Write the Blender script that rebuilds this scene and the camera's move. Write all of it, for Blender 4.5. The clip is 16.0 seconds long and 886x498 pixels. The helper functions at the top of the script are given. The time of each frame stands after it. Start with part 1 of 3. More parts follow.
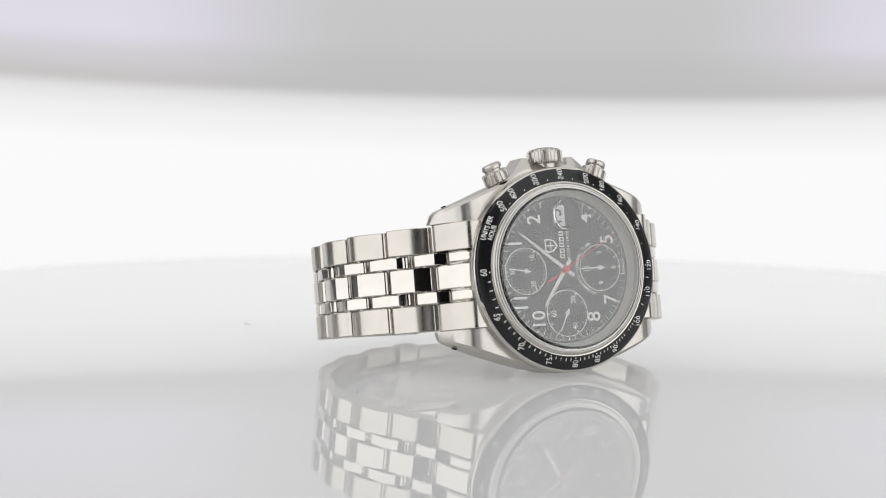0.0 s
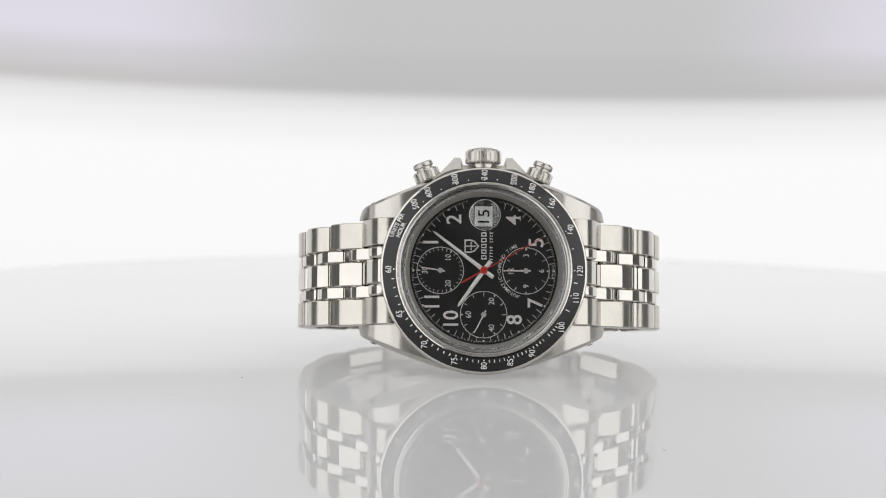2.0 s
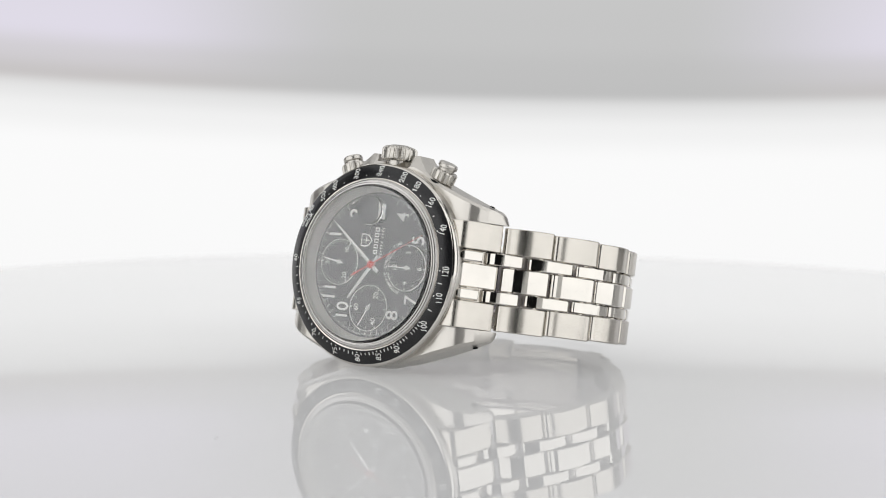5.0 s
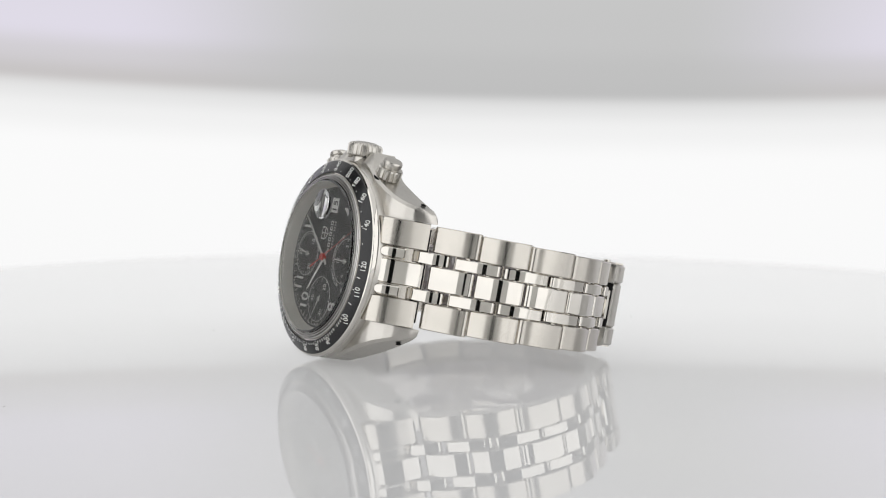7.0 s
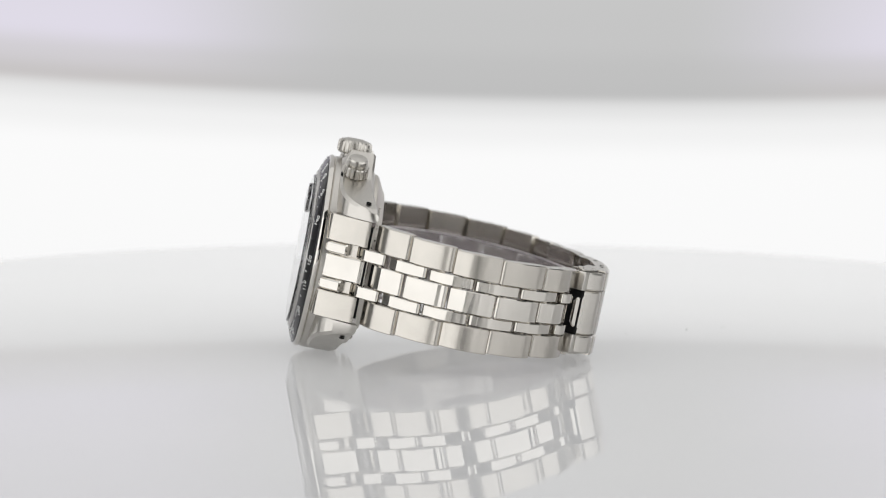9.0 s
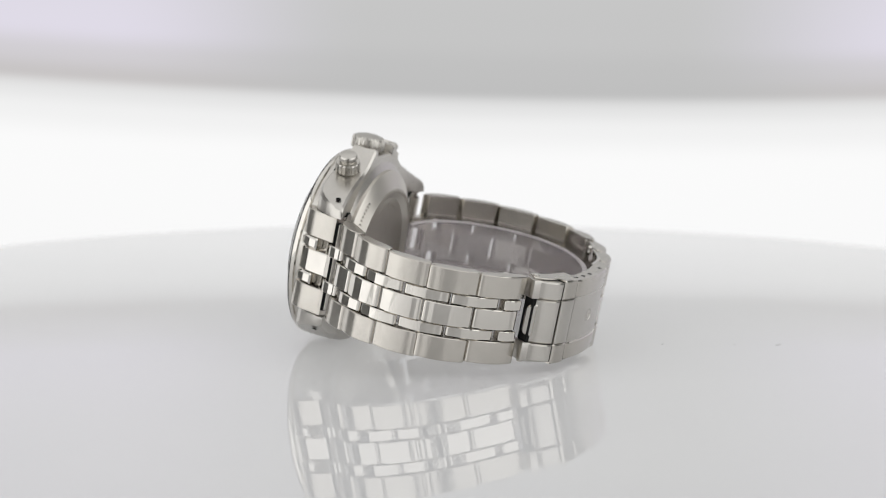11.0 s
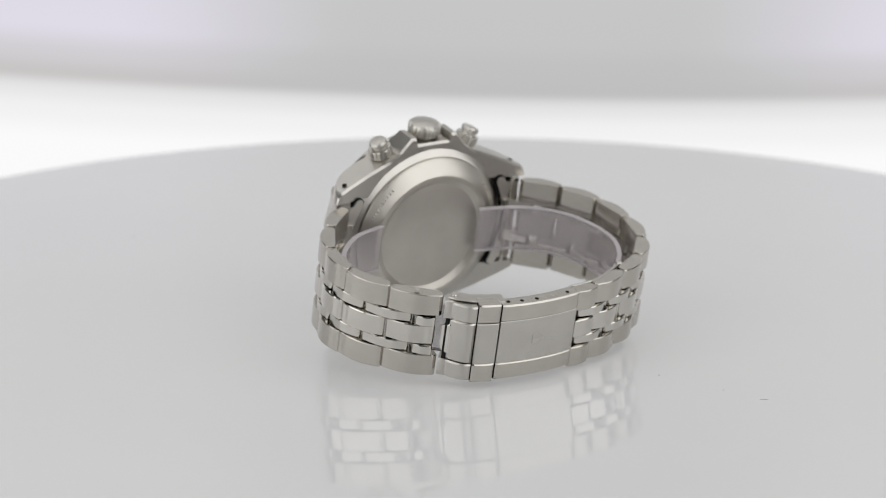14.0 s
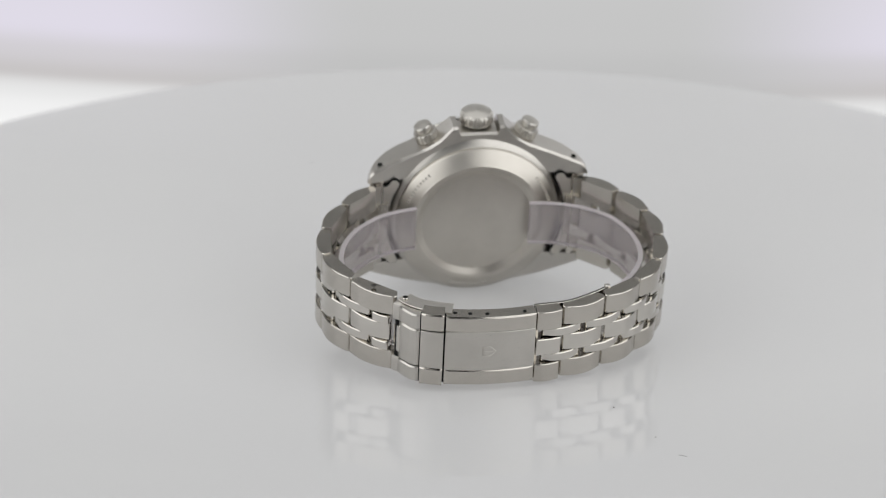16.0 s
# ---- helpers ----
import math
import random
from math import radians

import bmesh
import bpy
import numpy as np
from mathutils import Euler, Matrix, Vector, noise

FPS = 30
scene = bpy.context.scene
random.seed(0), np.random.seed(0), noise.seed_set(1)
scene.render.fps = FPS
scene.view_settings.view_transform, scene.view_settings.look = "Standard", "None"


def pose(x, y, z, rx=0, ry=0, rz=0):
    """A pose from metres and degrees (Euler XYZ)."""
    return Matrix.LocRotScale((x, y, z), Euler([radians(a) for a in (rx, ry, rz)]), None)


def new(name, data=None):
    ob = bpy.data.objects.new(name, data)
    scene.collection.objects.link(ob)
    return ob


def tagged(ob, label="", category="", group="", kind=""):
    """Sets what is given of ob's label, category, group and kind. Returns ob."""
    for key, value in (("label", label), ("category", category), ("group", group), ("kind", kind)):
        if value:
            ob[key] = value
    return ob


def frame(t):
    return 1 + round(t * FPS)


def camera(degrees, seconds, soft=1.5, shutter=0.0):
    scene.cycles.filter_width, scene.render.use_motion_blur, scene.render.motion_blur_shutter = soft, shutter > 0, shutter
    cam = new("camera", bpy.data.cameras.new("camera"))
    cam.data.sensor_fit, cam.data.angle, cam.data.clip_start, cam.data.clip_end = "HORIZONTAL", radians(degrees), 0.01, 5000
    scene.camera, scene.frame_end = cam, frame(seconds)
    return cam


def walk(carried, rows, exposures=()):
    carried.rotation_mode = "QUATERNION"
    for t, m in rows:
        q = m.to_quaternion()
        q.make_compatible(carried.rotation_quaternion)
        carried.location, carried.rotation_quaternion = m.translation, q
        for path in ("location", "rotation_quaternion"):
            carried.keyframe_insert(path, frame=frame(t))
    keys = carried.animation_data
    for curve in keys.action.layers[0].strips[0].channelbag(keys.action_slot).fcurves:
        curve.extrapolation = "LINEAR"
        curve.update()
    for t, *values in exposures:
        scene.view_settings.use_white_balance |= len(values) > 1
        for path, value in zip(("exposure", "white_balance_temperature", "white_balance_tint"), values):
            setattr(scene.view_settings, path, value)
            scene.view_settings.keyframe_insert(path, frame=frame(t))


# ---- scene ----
cam = camera(18.98, 16.0, soft=1.0)

# ---- the orbit: a turntable spins while an arm lifts camera and backdrop together ----
PIVOT = Vector((0.0, 0.0091, 0.03835))          # the arm's hinge line, above the table top
REACH, SIDE, RISE, ROLL = 0.54, -0.00879, -0.0189, 0.62
LIFT = ((0, 6.05), (1, 6.08), (2, 6.12), (3, 6.16), (4, 6.2), (5, 6.2), (6.5, 6.18), (7, 6.22), (7.5, 6.28), (8, 6.4), (8.5, 6.7),
        (9, 7.1), (10, 7.75), (11, 8.7), (11.5, 9.35), (12, 10.5), (12.5, 11.93), (13, 13.5), (13.5, 15.06), (14, 16.5),
        (14.5, 17.93), (15, 19.42), (15.5, 21.02), (16, 22.67))
SPIN = ((0, 19.36), (0.5, 12.9), (1, 6.44), (1.5, 0.0), (2, -6.41), (2.5, -12.77), (3, -19.07), (3.5, -25.32), (4, -31.58),
        (5, -44.1), (6, -56.65), (6.5, -62.93), (7, -69.16), (7.5, -75.35), (8, -81.5), (8.5, -87.63), (9, -93.72),
        (10, -105.9), (11, -118.03), (11.5, -124.07), (12, -130.12), (12.5, -136.17), (13, -142.23), (13.5, -148.32),
        (14, -154.44), (14.5, -160.57), (15, -166.72), (15.5, -172.89), (16, -179.09))


def arm(e):
    """The frame of the swinging arm at e degrees of lift: x across, y along the view, z up."""
    return Matrix.Translation(PIVOT) @ pose(0, 0, 0, -e, 0, 0)


def eye_at(e):
    return arm(e) @ pose(SIDE, -REACH, RISE, 90, 0, 0) @ pose(0, 0, 0, 0, 0, ROLL)


cam.data.dof.use_dof, cam.data.dof.focus_distance, cam.data.dof.aperture_fstop = True, 0.508, 20.0   # a long lens, stopped down
walk(cam, [(t, eye_at(e)) for t, e in LIFT])
scene.view_settings.exposure = 0.0

# ---- light: world, the strengths of the studio's panels, and the table's added glow ----
world = bpy.data.worlds.new("studio")
scene.world = world
world.use_nodes = True
world.node_tree.nodes["Background"].inputs["Color"].default_value = (0.9, 0.92, 1.0, 1)
world.node_tree.nodes["Background"].inputs["Strength"].default_value = 0.02
SIDE_LIGHT, TOP_FILL, BACK_LIGHT, TABLE_GLOW = 1.5, 0.96, 1.0, 0.22


# ---- materials ----
def material(name, colour=(0.8, 0.8, 0.8), rough=0.5, metal=0.0, ior=1.5, coat=0.0):
    m = bpy.data.materials.new(name)
    m.use_nodes = True
    b = m.node_tree.nodes["Principled BSDF"]
    b.inputs["Base Color"].default_value = (*colour, 1)
    b.inputs["Roughness"].default_value = rough
    b.inputs["Metallic"].default_value = metal
    b.inputs["IOR"].default_value = ior
    b.inputs["Coat Weight"].default_value = coat
    return m, m.node_tree.nodes, m.node_tree.links, b


def noise_tex(n, l, scale, stretch=(1, 1, 1), detail=3.0, coord="Object"):
    tc, mp, nz = n.new("ShaderNodeTexCoord"), n.new("ShaderNodeMapping"), n.new("ShaderNodeTexNoise")
    mp.inputs["Scale"].default_value = stretch
    nz.inputs["Scale"].default_value = scale
    nz.inputs["Detail"].default_value = detail
    l.new(tc.outputs[coord], mp.inputs["Vector"])
    l.new(mp.outputs["Vector"], nz.inputs["Vector"])
    return nz.outputs["Fac"]


def ramp(n, l, source, stops, mode="LINEAR"):
    r = n.new("ShaderNodeValToRGB")
    r.color_ramp.interpolation = mode
    els = r.color_ramp.elements
    while len(els) < len(stops):
        els.new(0.5)
    for el, (p, c) in zip(els, stops):
        el.position = p
        el.color = (*c, 1) if isinstance(c, tuple) else (c, c, c, 1)
    l.new(source, r.inputs["Fac"])
    return r.outputs["Color"]


def bump(n, l, source, b, strength, distance):
    k = n.new("ShaderNodeBump")
    k.inputs["Strength"].default_value = strength
    k.inputs["Distance"].default_value = distance
    l.new(source, k.inputs["Height"])
    l.new(k.outputs["Normal"], b.inputs["Normal"])


def steel(name, rough, stretch, colour=(0.66, 0.635, 0.59), grain=26000):
    """Stainless steel: a fine directional grain over broad faint smears."""
    m, n, l, b = material(name, colour, rough, 1.0)
    fine = noise_tex(n, l, grain, stretch, 2.0)
    broad = noise_tex(n, l, 180, (1, 1, 1), 2.0)
    tone = ramp(n, l, broad, ((0.3, tuple(c * 0.95 for c in colour)), (0.7, tuple(min(1, c * 1.03) for c in colour))))
    streak = n.new("ShaderNodeMix")
    streak.data_type, streak.blend_type = "RGBA", "MULTIPLY"
    streak.inputs[0].default_value = 1.0
    l.new(tone, streak.inputs[6])
    l.new(ramp(n, l, fine, ((0.3, 0.965), (0.7, 1.0))), streak.inputs[7])
    l.new(streak.outputs[2], b.inputs["Base Color"])
    mix = n.new("ShaderNodeMath")
    mix.operation = "MULTIPLY_ADD"
    l.new(fine, mix.inputs[0])
    mix.inputs[1].default_value = rough * 0.3
    mix.inputs[2].default_value = rough * 0.85
    l.new(mix.outputs[0], b.inputs["Roughness"])
    return m


POLISHED = steel("polished_steel", 0.06, (1, 1, 1))
TURNED = steel("turned_steel", 0.17, (1, 1, 0.1), (0.6, 0.58, 0.54))
SATIN = steel("satin_steel", 0.2, (0.03, 1, 1), (0.57, 0.542, 0.495))
FLANK = steel("case_flank_steel", 0.29, (0.05, 1, 1), (0.58, 0.558, 0.52))
FLUTED = steel("fluted_steel", 0.32, (1, 1, 0.3), (0.56, 0.54, 0.5))
BACK = steel("case_back_steel", 0.36, (1, 1, 0.06), (0.6, 0.572, 0.522))
BLACK = material("bezel_black", (0.006, 0.006, 0.007), 0.22, 0.0, 1.5)[0]
GASKET = steel("gasket_ring_steel", 0.22, (1, 1, 1), (0.5, 0.49, 0.475))
REHAUT = steel("rehaut_steel", 0.6, (1, 1, 1), (0.86, 0.84, 0.79))
# near-black that paints in the shade of gaps, holes and seams
DARK = material("shadow_gap_black", (0.012, 0.012, 0.012), 0.95, 0.0, 1.25)[0]
PRINT = material("white_print", (0.82, 0.82, 0.8), 0.45)[0]
SILVER = material("white_metal_hand", (0.8, 0.8, 0.78), 0.25, 0.35)[0]
RED = material("red_lacquer", (0.62, 0.03, 0.02), 0.35)[0]
PAPER = material("date_disc_white", (0.8, 0.8, 0.78), 0.5)[0]


def dial_material():
    m, n, l, b = material("dial_black", (0.008, 0.008, 0.008), 0.4)
    f = noise_tex(n, l, 9000, (1, 1, 1), 2.0)
    l.new(ramp(n, l, f, ((0.3, 0.006), (0.7, 0.011))), b.inputs["Base Color"])
    return m


def glass(name, ior):
    m = bpy.data.materials.new(name)
    m.use_nodes = True
    n, l = m.node_tree.nodes, m.node_tree.links
    n.clear()
    out, gl = n.new("ShaderNodeOutputMaterial"), n.new("ShaderNodeBsdfGlass")
    gl.inputs["IOR"].default_value = ior
    gl.inputs["Roughness"].default_value = 0.0
    l.new(gl.outputs[0], out.inputs[0])
    return m


def film_material():
    m, n, l, b = material("clear_plastic_film", (0.5, 0.455, 0.475), 0.12, 0.0, 1.45)
    b.inputs["Alpha"].default_value = 0.3
    f = noise_tex(n, l, 220, (1, 1, 0.3), 3.0)
    l.new(ramp(n, l, f, ((0.35, 0.08), (0.7, 0.22))), b.inputs["Roughness"])
    return m


def acrylic():
    """The turntable's glossy opal acrylic, evenly glowing, with faint wipe marks in the gloss."""
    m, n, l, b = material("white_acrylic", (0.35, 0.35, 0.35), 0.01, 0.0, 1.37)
    # even glow added to lift the shade under the watch
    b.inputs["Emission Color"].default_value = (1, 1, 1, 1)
    b.inputs["Emission Strength"].default_value = TABLE_GLOW
    f = noise_tex(n, l, 14, (1, 1, 1), 4.0)
    l.new(ramp(n, l, f, ((0.3, (0.36, 0.36, 0.365)), (0.7, (0.375, 0.375, 0.375)))), b.inputs["Base Color"])
    g = noise_tex(n, l, 60, (1, 1, 1), 5.0)
    l.new(ramp(n, l, g, ((0.35, 0.004), (0.75, 0.016))), b.inputs["Roughness"])
    return m


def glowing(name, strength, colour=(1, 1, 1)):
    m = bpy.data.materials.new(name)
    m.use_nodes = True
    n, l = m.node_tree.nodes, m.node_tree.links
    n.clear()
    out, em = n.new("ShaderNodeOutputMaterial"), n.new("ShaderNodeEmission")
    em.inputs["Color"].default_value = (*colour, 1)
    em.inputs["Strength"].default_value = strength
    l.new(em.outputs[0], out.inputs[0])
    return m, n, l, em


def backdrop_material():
    """A backlit diffuser with painted falloff: brilliant below, a soft grey seam, dimmer above with paler flanks."""
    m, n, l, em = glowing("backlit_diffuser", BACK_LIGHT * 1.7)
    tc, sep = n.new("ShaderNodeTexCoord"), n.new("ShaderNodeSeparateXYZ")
    fit = n.new("ShaderNodeMapping")                    # the painted brightness pattern, in units of the sheet's width
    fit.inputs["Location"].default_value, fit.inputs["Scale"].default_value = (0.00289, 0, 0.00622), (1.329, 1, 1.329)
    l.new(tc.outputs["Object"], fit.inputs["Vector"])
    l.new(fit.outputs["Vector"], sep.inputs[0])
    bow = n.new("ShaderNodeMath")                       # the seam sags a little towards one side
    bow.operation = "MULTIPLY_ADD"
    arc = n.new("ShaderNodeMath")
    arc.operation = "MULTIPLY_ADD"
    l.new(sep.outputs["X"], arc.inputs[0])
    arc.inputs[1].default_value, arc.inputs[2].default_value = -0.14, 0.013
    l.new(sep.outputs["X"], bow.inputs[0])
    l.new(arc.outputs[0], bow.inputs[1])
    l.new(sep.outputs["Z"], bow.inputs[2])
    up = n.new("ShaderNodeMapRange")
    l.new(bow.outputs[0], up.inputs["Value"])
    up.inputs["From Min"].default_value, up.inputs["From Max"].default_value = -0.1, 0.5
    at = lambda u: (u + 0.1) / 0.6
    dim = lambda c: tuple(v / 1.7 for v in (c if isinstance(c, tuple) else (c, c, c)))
    # light falloff painted into the emission: middle of the sheet, then its flanks
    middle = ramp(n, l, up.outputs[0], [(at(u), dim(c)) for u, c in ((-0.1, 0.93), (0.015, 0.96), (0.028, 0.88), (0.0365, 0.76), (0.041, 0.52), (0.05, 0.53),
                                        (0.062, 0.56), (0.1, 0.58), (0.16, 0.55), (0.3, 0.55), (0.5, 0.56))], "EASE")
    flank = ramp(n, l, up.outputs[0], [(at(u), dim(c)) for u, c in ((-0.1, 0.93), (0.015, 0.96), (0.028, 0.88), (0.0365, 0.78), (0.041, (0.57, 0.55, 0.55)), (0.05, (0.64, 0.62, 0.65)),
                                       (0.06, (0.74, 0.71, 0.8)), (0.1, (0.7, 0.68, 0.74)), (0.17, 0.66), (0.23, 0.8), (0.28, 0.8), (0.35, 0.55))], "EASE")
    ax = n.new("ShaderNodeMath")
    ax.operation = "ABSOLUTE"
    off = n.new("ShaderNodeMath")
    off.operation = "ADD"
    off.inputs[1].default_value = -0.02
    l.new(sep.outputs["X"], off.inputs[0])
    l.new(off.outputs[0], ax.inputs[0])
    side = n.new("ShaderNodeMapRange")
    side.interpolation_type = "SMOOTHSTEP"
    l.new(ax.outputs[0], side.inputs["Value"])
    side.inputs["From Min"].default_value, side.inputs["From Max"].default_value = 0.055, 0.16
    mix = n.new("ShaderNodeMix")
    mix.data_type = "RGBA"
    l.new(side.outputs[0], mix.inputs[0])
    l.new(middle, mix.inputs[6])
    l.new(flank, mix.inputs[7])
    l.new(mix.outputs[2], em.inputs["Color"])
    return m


def painted_wall(name, colour):
    m, n, l, b = material(name, colour, 0.8)
    f = noise_tex(n, l, 3, (1, 1, 1), 5.0)
    l.new(ramp(n, l, f, ((0.3, tuple(c * 0.88 for c in colour)), (0.7, tuple(c * 1.1 for c in colour)))), b.inputs["Base Color"])
    bump(n, l, noise_tex(n, l, 150), b, 0.2, 0.002)
    return m


DIAL = dial_material()
CRYSTAL = glass("sapphire_crystal", 1.77)
FILM = film_material()
FILM_EDGE = material("milky_film_edge", (0.5, 0.465, 0.48), 0.35, 0.0, 1.45)[0]
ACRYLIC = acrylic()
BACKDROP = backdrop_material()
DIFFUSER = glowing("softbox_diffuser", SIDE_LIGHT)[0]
TOP_DIFFUSER = glowing("overhead_fill_diffuser", TOP_FILL)[0]
FABRIC = painted_wall("black_softbox_fabric", (0.015, 0.015, 0.015))
WALL = painted_wall("studio_white_paint", (0.62, 0.62, 0.61))
BLACK_WALL = painted_wall("unseen_black_wall", (0.012, 0.012, 0.012))
FLOOR = painted_wall("studio_floor_pale", (0.4, 0.4, 0.4))
LAMINATE = painted_wall("white_laminate", (0.78, 0.78, 0.77))
STAND = material("stand_black_metal", (0.03, 0.03, 0.03), 0.35, 0.6)[0]
SPECK = material("dust", (0.12, 0.11, 0.1), 0.8)[0]


# ---- mesh helpers (millimetres in the watch's own space: x to six o'clock, y into the case, z to the crown) ----
def part(name, bm, mat, parent=None, label="", m=None, scale=0.001, angle=26):
    if scale != 1:
        bmesh.ops.scale(bm, vec=(scale, scale, scale), verts=bm.verts)
    bmesh.ops.recalc_face_normals(bm, faces=bm.faces)
    me = bpy.data.meshes.new(name)
    bm.to_mesh(me)
    bm.free()
    me.materials.append(mat)
    me.polygons.foreach_set("use_smooth", [True] * len(me.polygons))
    me.set_sharp_from_angle(angle=radians(angle))
    ob = new(name, me)
    ob.parent = parent
    if m is not None:
        ob.matrix_basis = m
    return tagged(ob, label)


def lathe(profile, seg=96, axis="y", bm=None, at=(0, 0, 0), ripple=None, closed=False):
    """Turn (radius, height) points about an axis; ripple(angle, k) scales the radius of profile point k."""
    bm = bm or bmesh.new()
    rings = []
    for k, (r, h) in enumerate(profile):
        ring = []
        for i in range(seg):
            a = 2 * math.pi * i / seg
            rr = r * (ripple(a, k) if ripple else 1)
            c, s = rr * math.cos(a), rr * math.sin(a)
            p = (c, h, s) if axis == "y" else (c, s, h)
            ring.append(bm.verts.new(Vector(p) + Vector(at)))
        rings.append(ring)
    pairs = list(zip(rings, rings[1:])) + ([(rings[-1], rings[0])] if closed else [])
    for a, b in pairs:
        for i in range(seg):
            j = (i + 1) % seg
            bm.faces.new((a[i], a[j], b[j], b[i]))
    if not closed:
        for ring, r in ((rings[0], profile[0][0]), (rings[-1], profile[-1][0])):
            if r > 0:
                bm.faces.new(ring)
    return bm


def loft(sections, bm=None):
    """Skin a row of equal closed sections, with both ends capped."""
    bm = bm or bmesh.new()
    rows = [[bm.verts.new(p) for p in s] for s in sections]
    k = len(rows[0])
    for a, b in zip(rows, rows[1:]):
        for i in range(k):
            bm.faces.new((a[i], a[(i + 1) % k], b[(i + 1) % k], b[i]))
    bm.faces.new(rows[0])
    bm.faces.new(rows[-1])
    return bm


def block(x0, x1, y0, y1, z0, z1, bm=None, bevel=0.0):
    bm = bm or bmesh.new()
    v = [bm.verts.new((x, y, z)) for x in (x0, x1) for y in (y0, y1) for z in (z0, z1)]
    fs = [bm.faces.new([v[i] for i in q]) for q in ((0, 1, 3, 2), (4, 6, 7, 5), (0, 4, 5, 1), (2, 3, 7, 6), (0, 2, 6, 4), (1, 5, 7, 3))]
    if bevel:
        bmesh.ops.bevel(bm, geom=list({e for f in fs for e in f.edges}), offset=bevel, segments=2, affect="EDGES", profile=0.5)
    return bm


def spline(points, n):
    """A smooth row of n points through 2D points, evenly spaced."""
    pts = [Vector(p) for p in points]
    pts = [pts[0] * 2 - pts[1]] + pts + [pts[-1] * 2 - pts[-2]]
    fine = []
    for a, b, c, d in zip(pts, pts[1:], pts[2:], pts[3:]):
        for i in range(24):
            t = i / 24
            fine.append(0.5 * (2 * b + (c - a) * t + (2 * a - 5 * b + 4 * c - d) * t * t + (3 * b - 3 * c + d - a) * t ** 3))
    fine.append(pts[-2])
    run = [0.0]
    for a, b in zip(fine, fine[1:]):
        run.append(run[-1] + (b - a).length)
    out = []
    for i in range(n):
        s = run[-1] * i / (n - 1)
        k = max(1, next((j for j, r in enumerate(run) if r >= s - 1e-9), len(run) - 1))
        f = (s - run[k - 1]) / max(1e-9, run[k] - run[k - 1])
        out.append(fine[k - 1].lerp(fine[k], f))
    return out


def strip(points, z0, z1, thick, n=14, lift=0.0, edge=0.18, bm=None, taper=None):
    """A band of given thickness swept along a curve of the x-y plane, its outer face on the curve, its long edges eased."""
    row = spline(points, n)
    centre = Vector((0, 30))
    sections = []
    for i, p in enumerate(row):
        d = (row[min(i + 1, n - 1)] - row[max(i - 1, 0)]).normalized()
        out = Vector((d.y, -d.x))
        if out.dot(p - centre) < 0:
            out = -out
        a, b = (z0, z1) if taper is None else (z0 * taper(i / (n - 1)), z1 * taper(i / (n - 1)))
        o, q = p + out * lift, p + out * (lift - thick)
        e = o - out * edge
        end = edge if i in (0, n - 1) else 0.0
        o = o - out * end
        sections.append([(o.x, o.y, a + edge), (o.x, o.y, b - edge), (e.x, e.y, b), (q.x, q.y, b), (q.x, q.y, a), (e.x, e.y, a)])
    return loft(sections, bm)


FONT_CACHE = {}


def words(text, size, bold=0.0, depth=0.03, spread=1.0):
    """Flat letters as a bmesh in the x-y plane, centred on the origin, size = height of a digit."""
    key = (text, size, bold, spread)
    if key not in FONT_CACHE:
        cu = bpy.data.curves.new("lettering", "FONT")
        cu.body, cu.size, cu.align_x, cu.align_y = text, size / 0.69, "CENTER", "CENTER"
        cu.offset, cu.resolution_u, cu.space_character = bold, 4, spread
        cu.extrude = depth
        ob = bpy.data.objects.new("lettering", cu)
        FONT_CACHE[key] = bpy.data.meshes.new_from_object(ob)
        bpy.data.objects.remove(ob)
    bm = bmesh.new()
    bm.from_mesh(FONT_CACHE[key])
    ys = [v.co.y for v in bm.verts]
    xs = [v.co.x for v in bm.verts]
    bmesh.ops.translate(bm, verts=bm.verts, vec=(-(min(xs) + max(xs)) / 2, -(min(ys) + max(ys)) / 2, 0))
    return bm


def on_dial(bm, x, z, y, turn=0.0, wide=1.0):
    """Lay letters on a plane facing the viewer; upright letters have their tops towards twelve (-x)."""
    c, s = math.cos(radians(turn)), math.sin(radians(turn))
    for v in bm.verts:
        r, u, d = v.co.x * wide, v.co.y, v.co.z
        r, u = c * r - s * u, s * r + c * u
        v.co = (x - u, y - d, z + r)
    return bm


def polar(r, deg):
    return r * math.cos(radians(deg)), r * math.sin(radians(deg))


def tick(bm, r0, r1, deg, half, y, depth=0.03, centre=(0, 0)):
    ux, uz = polar(1, deg)
    px, pz = -uz * half, ux * half
    quad = [(centre[0] + ux * r + s * px, centre[1] + uz * r + s * pz) for r, s in ((r0, -1), (r0, 1), (r1, 1), (r1, -1))]
    lo = [bm.verts.new((a, y, b)) for a, b in quad]
    hi = [bm.verts.new((a, y - depth, b)) for a, b in quad]
    bm.faces.new(hi)
    for i in range(4):
        j = (i + 1) % 4
        bm.faces.new((lo[i], lo[j], hi[j], hi[i]))


def dot(bm, x, z, r, y, depth=0.03, seg=12):
    lathe(((r, y), (r, y - depth)), seg, "y", bm, (x, 0, z))


def ring(bm, x, z, r, half, y, depth=0.03, seg=72):
    lathe(((r - half, y), (r - half, y - depth), (r + half, y - depth), (r + half, y)), seg, "y", bm, (x, 0, z), closed=True)


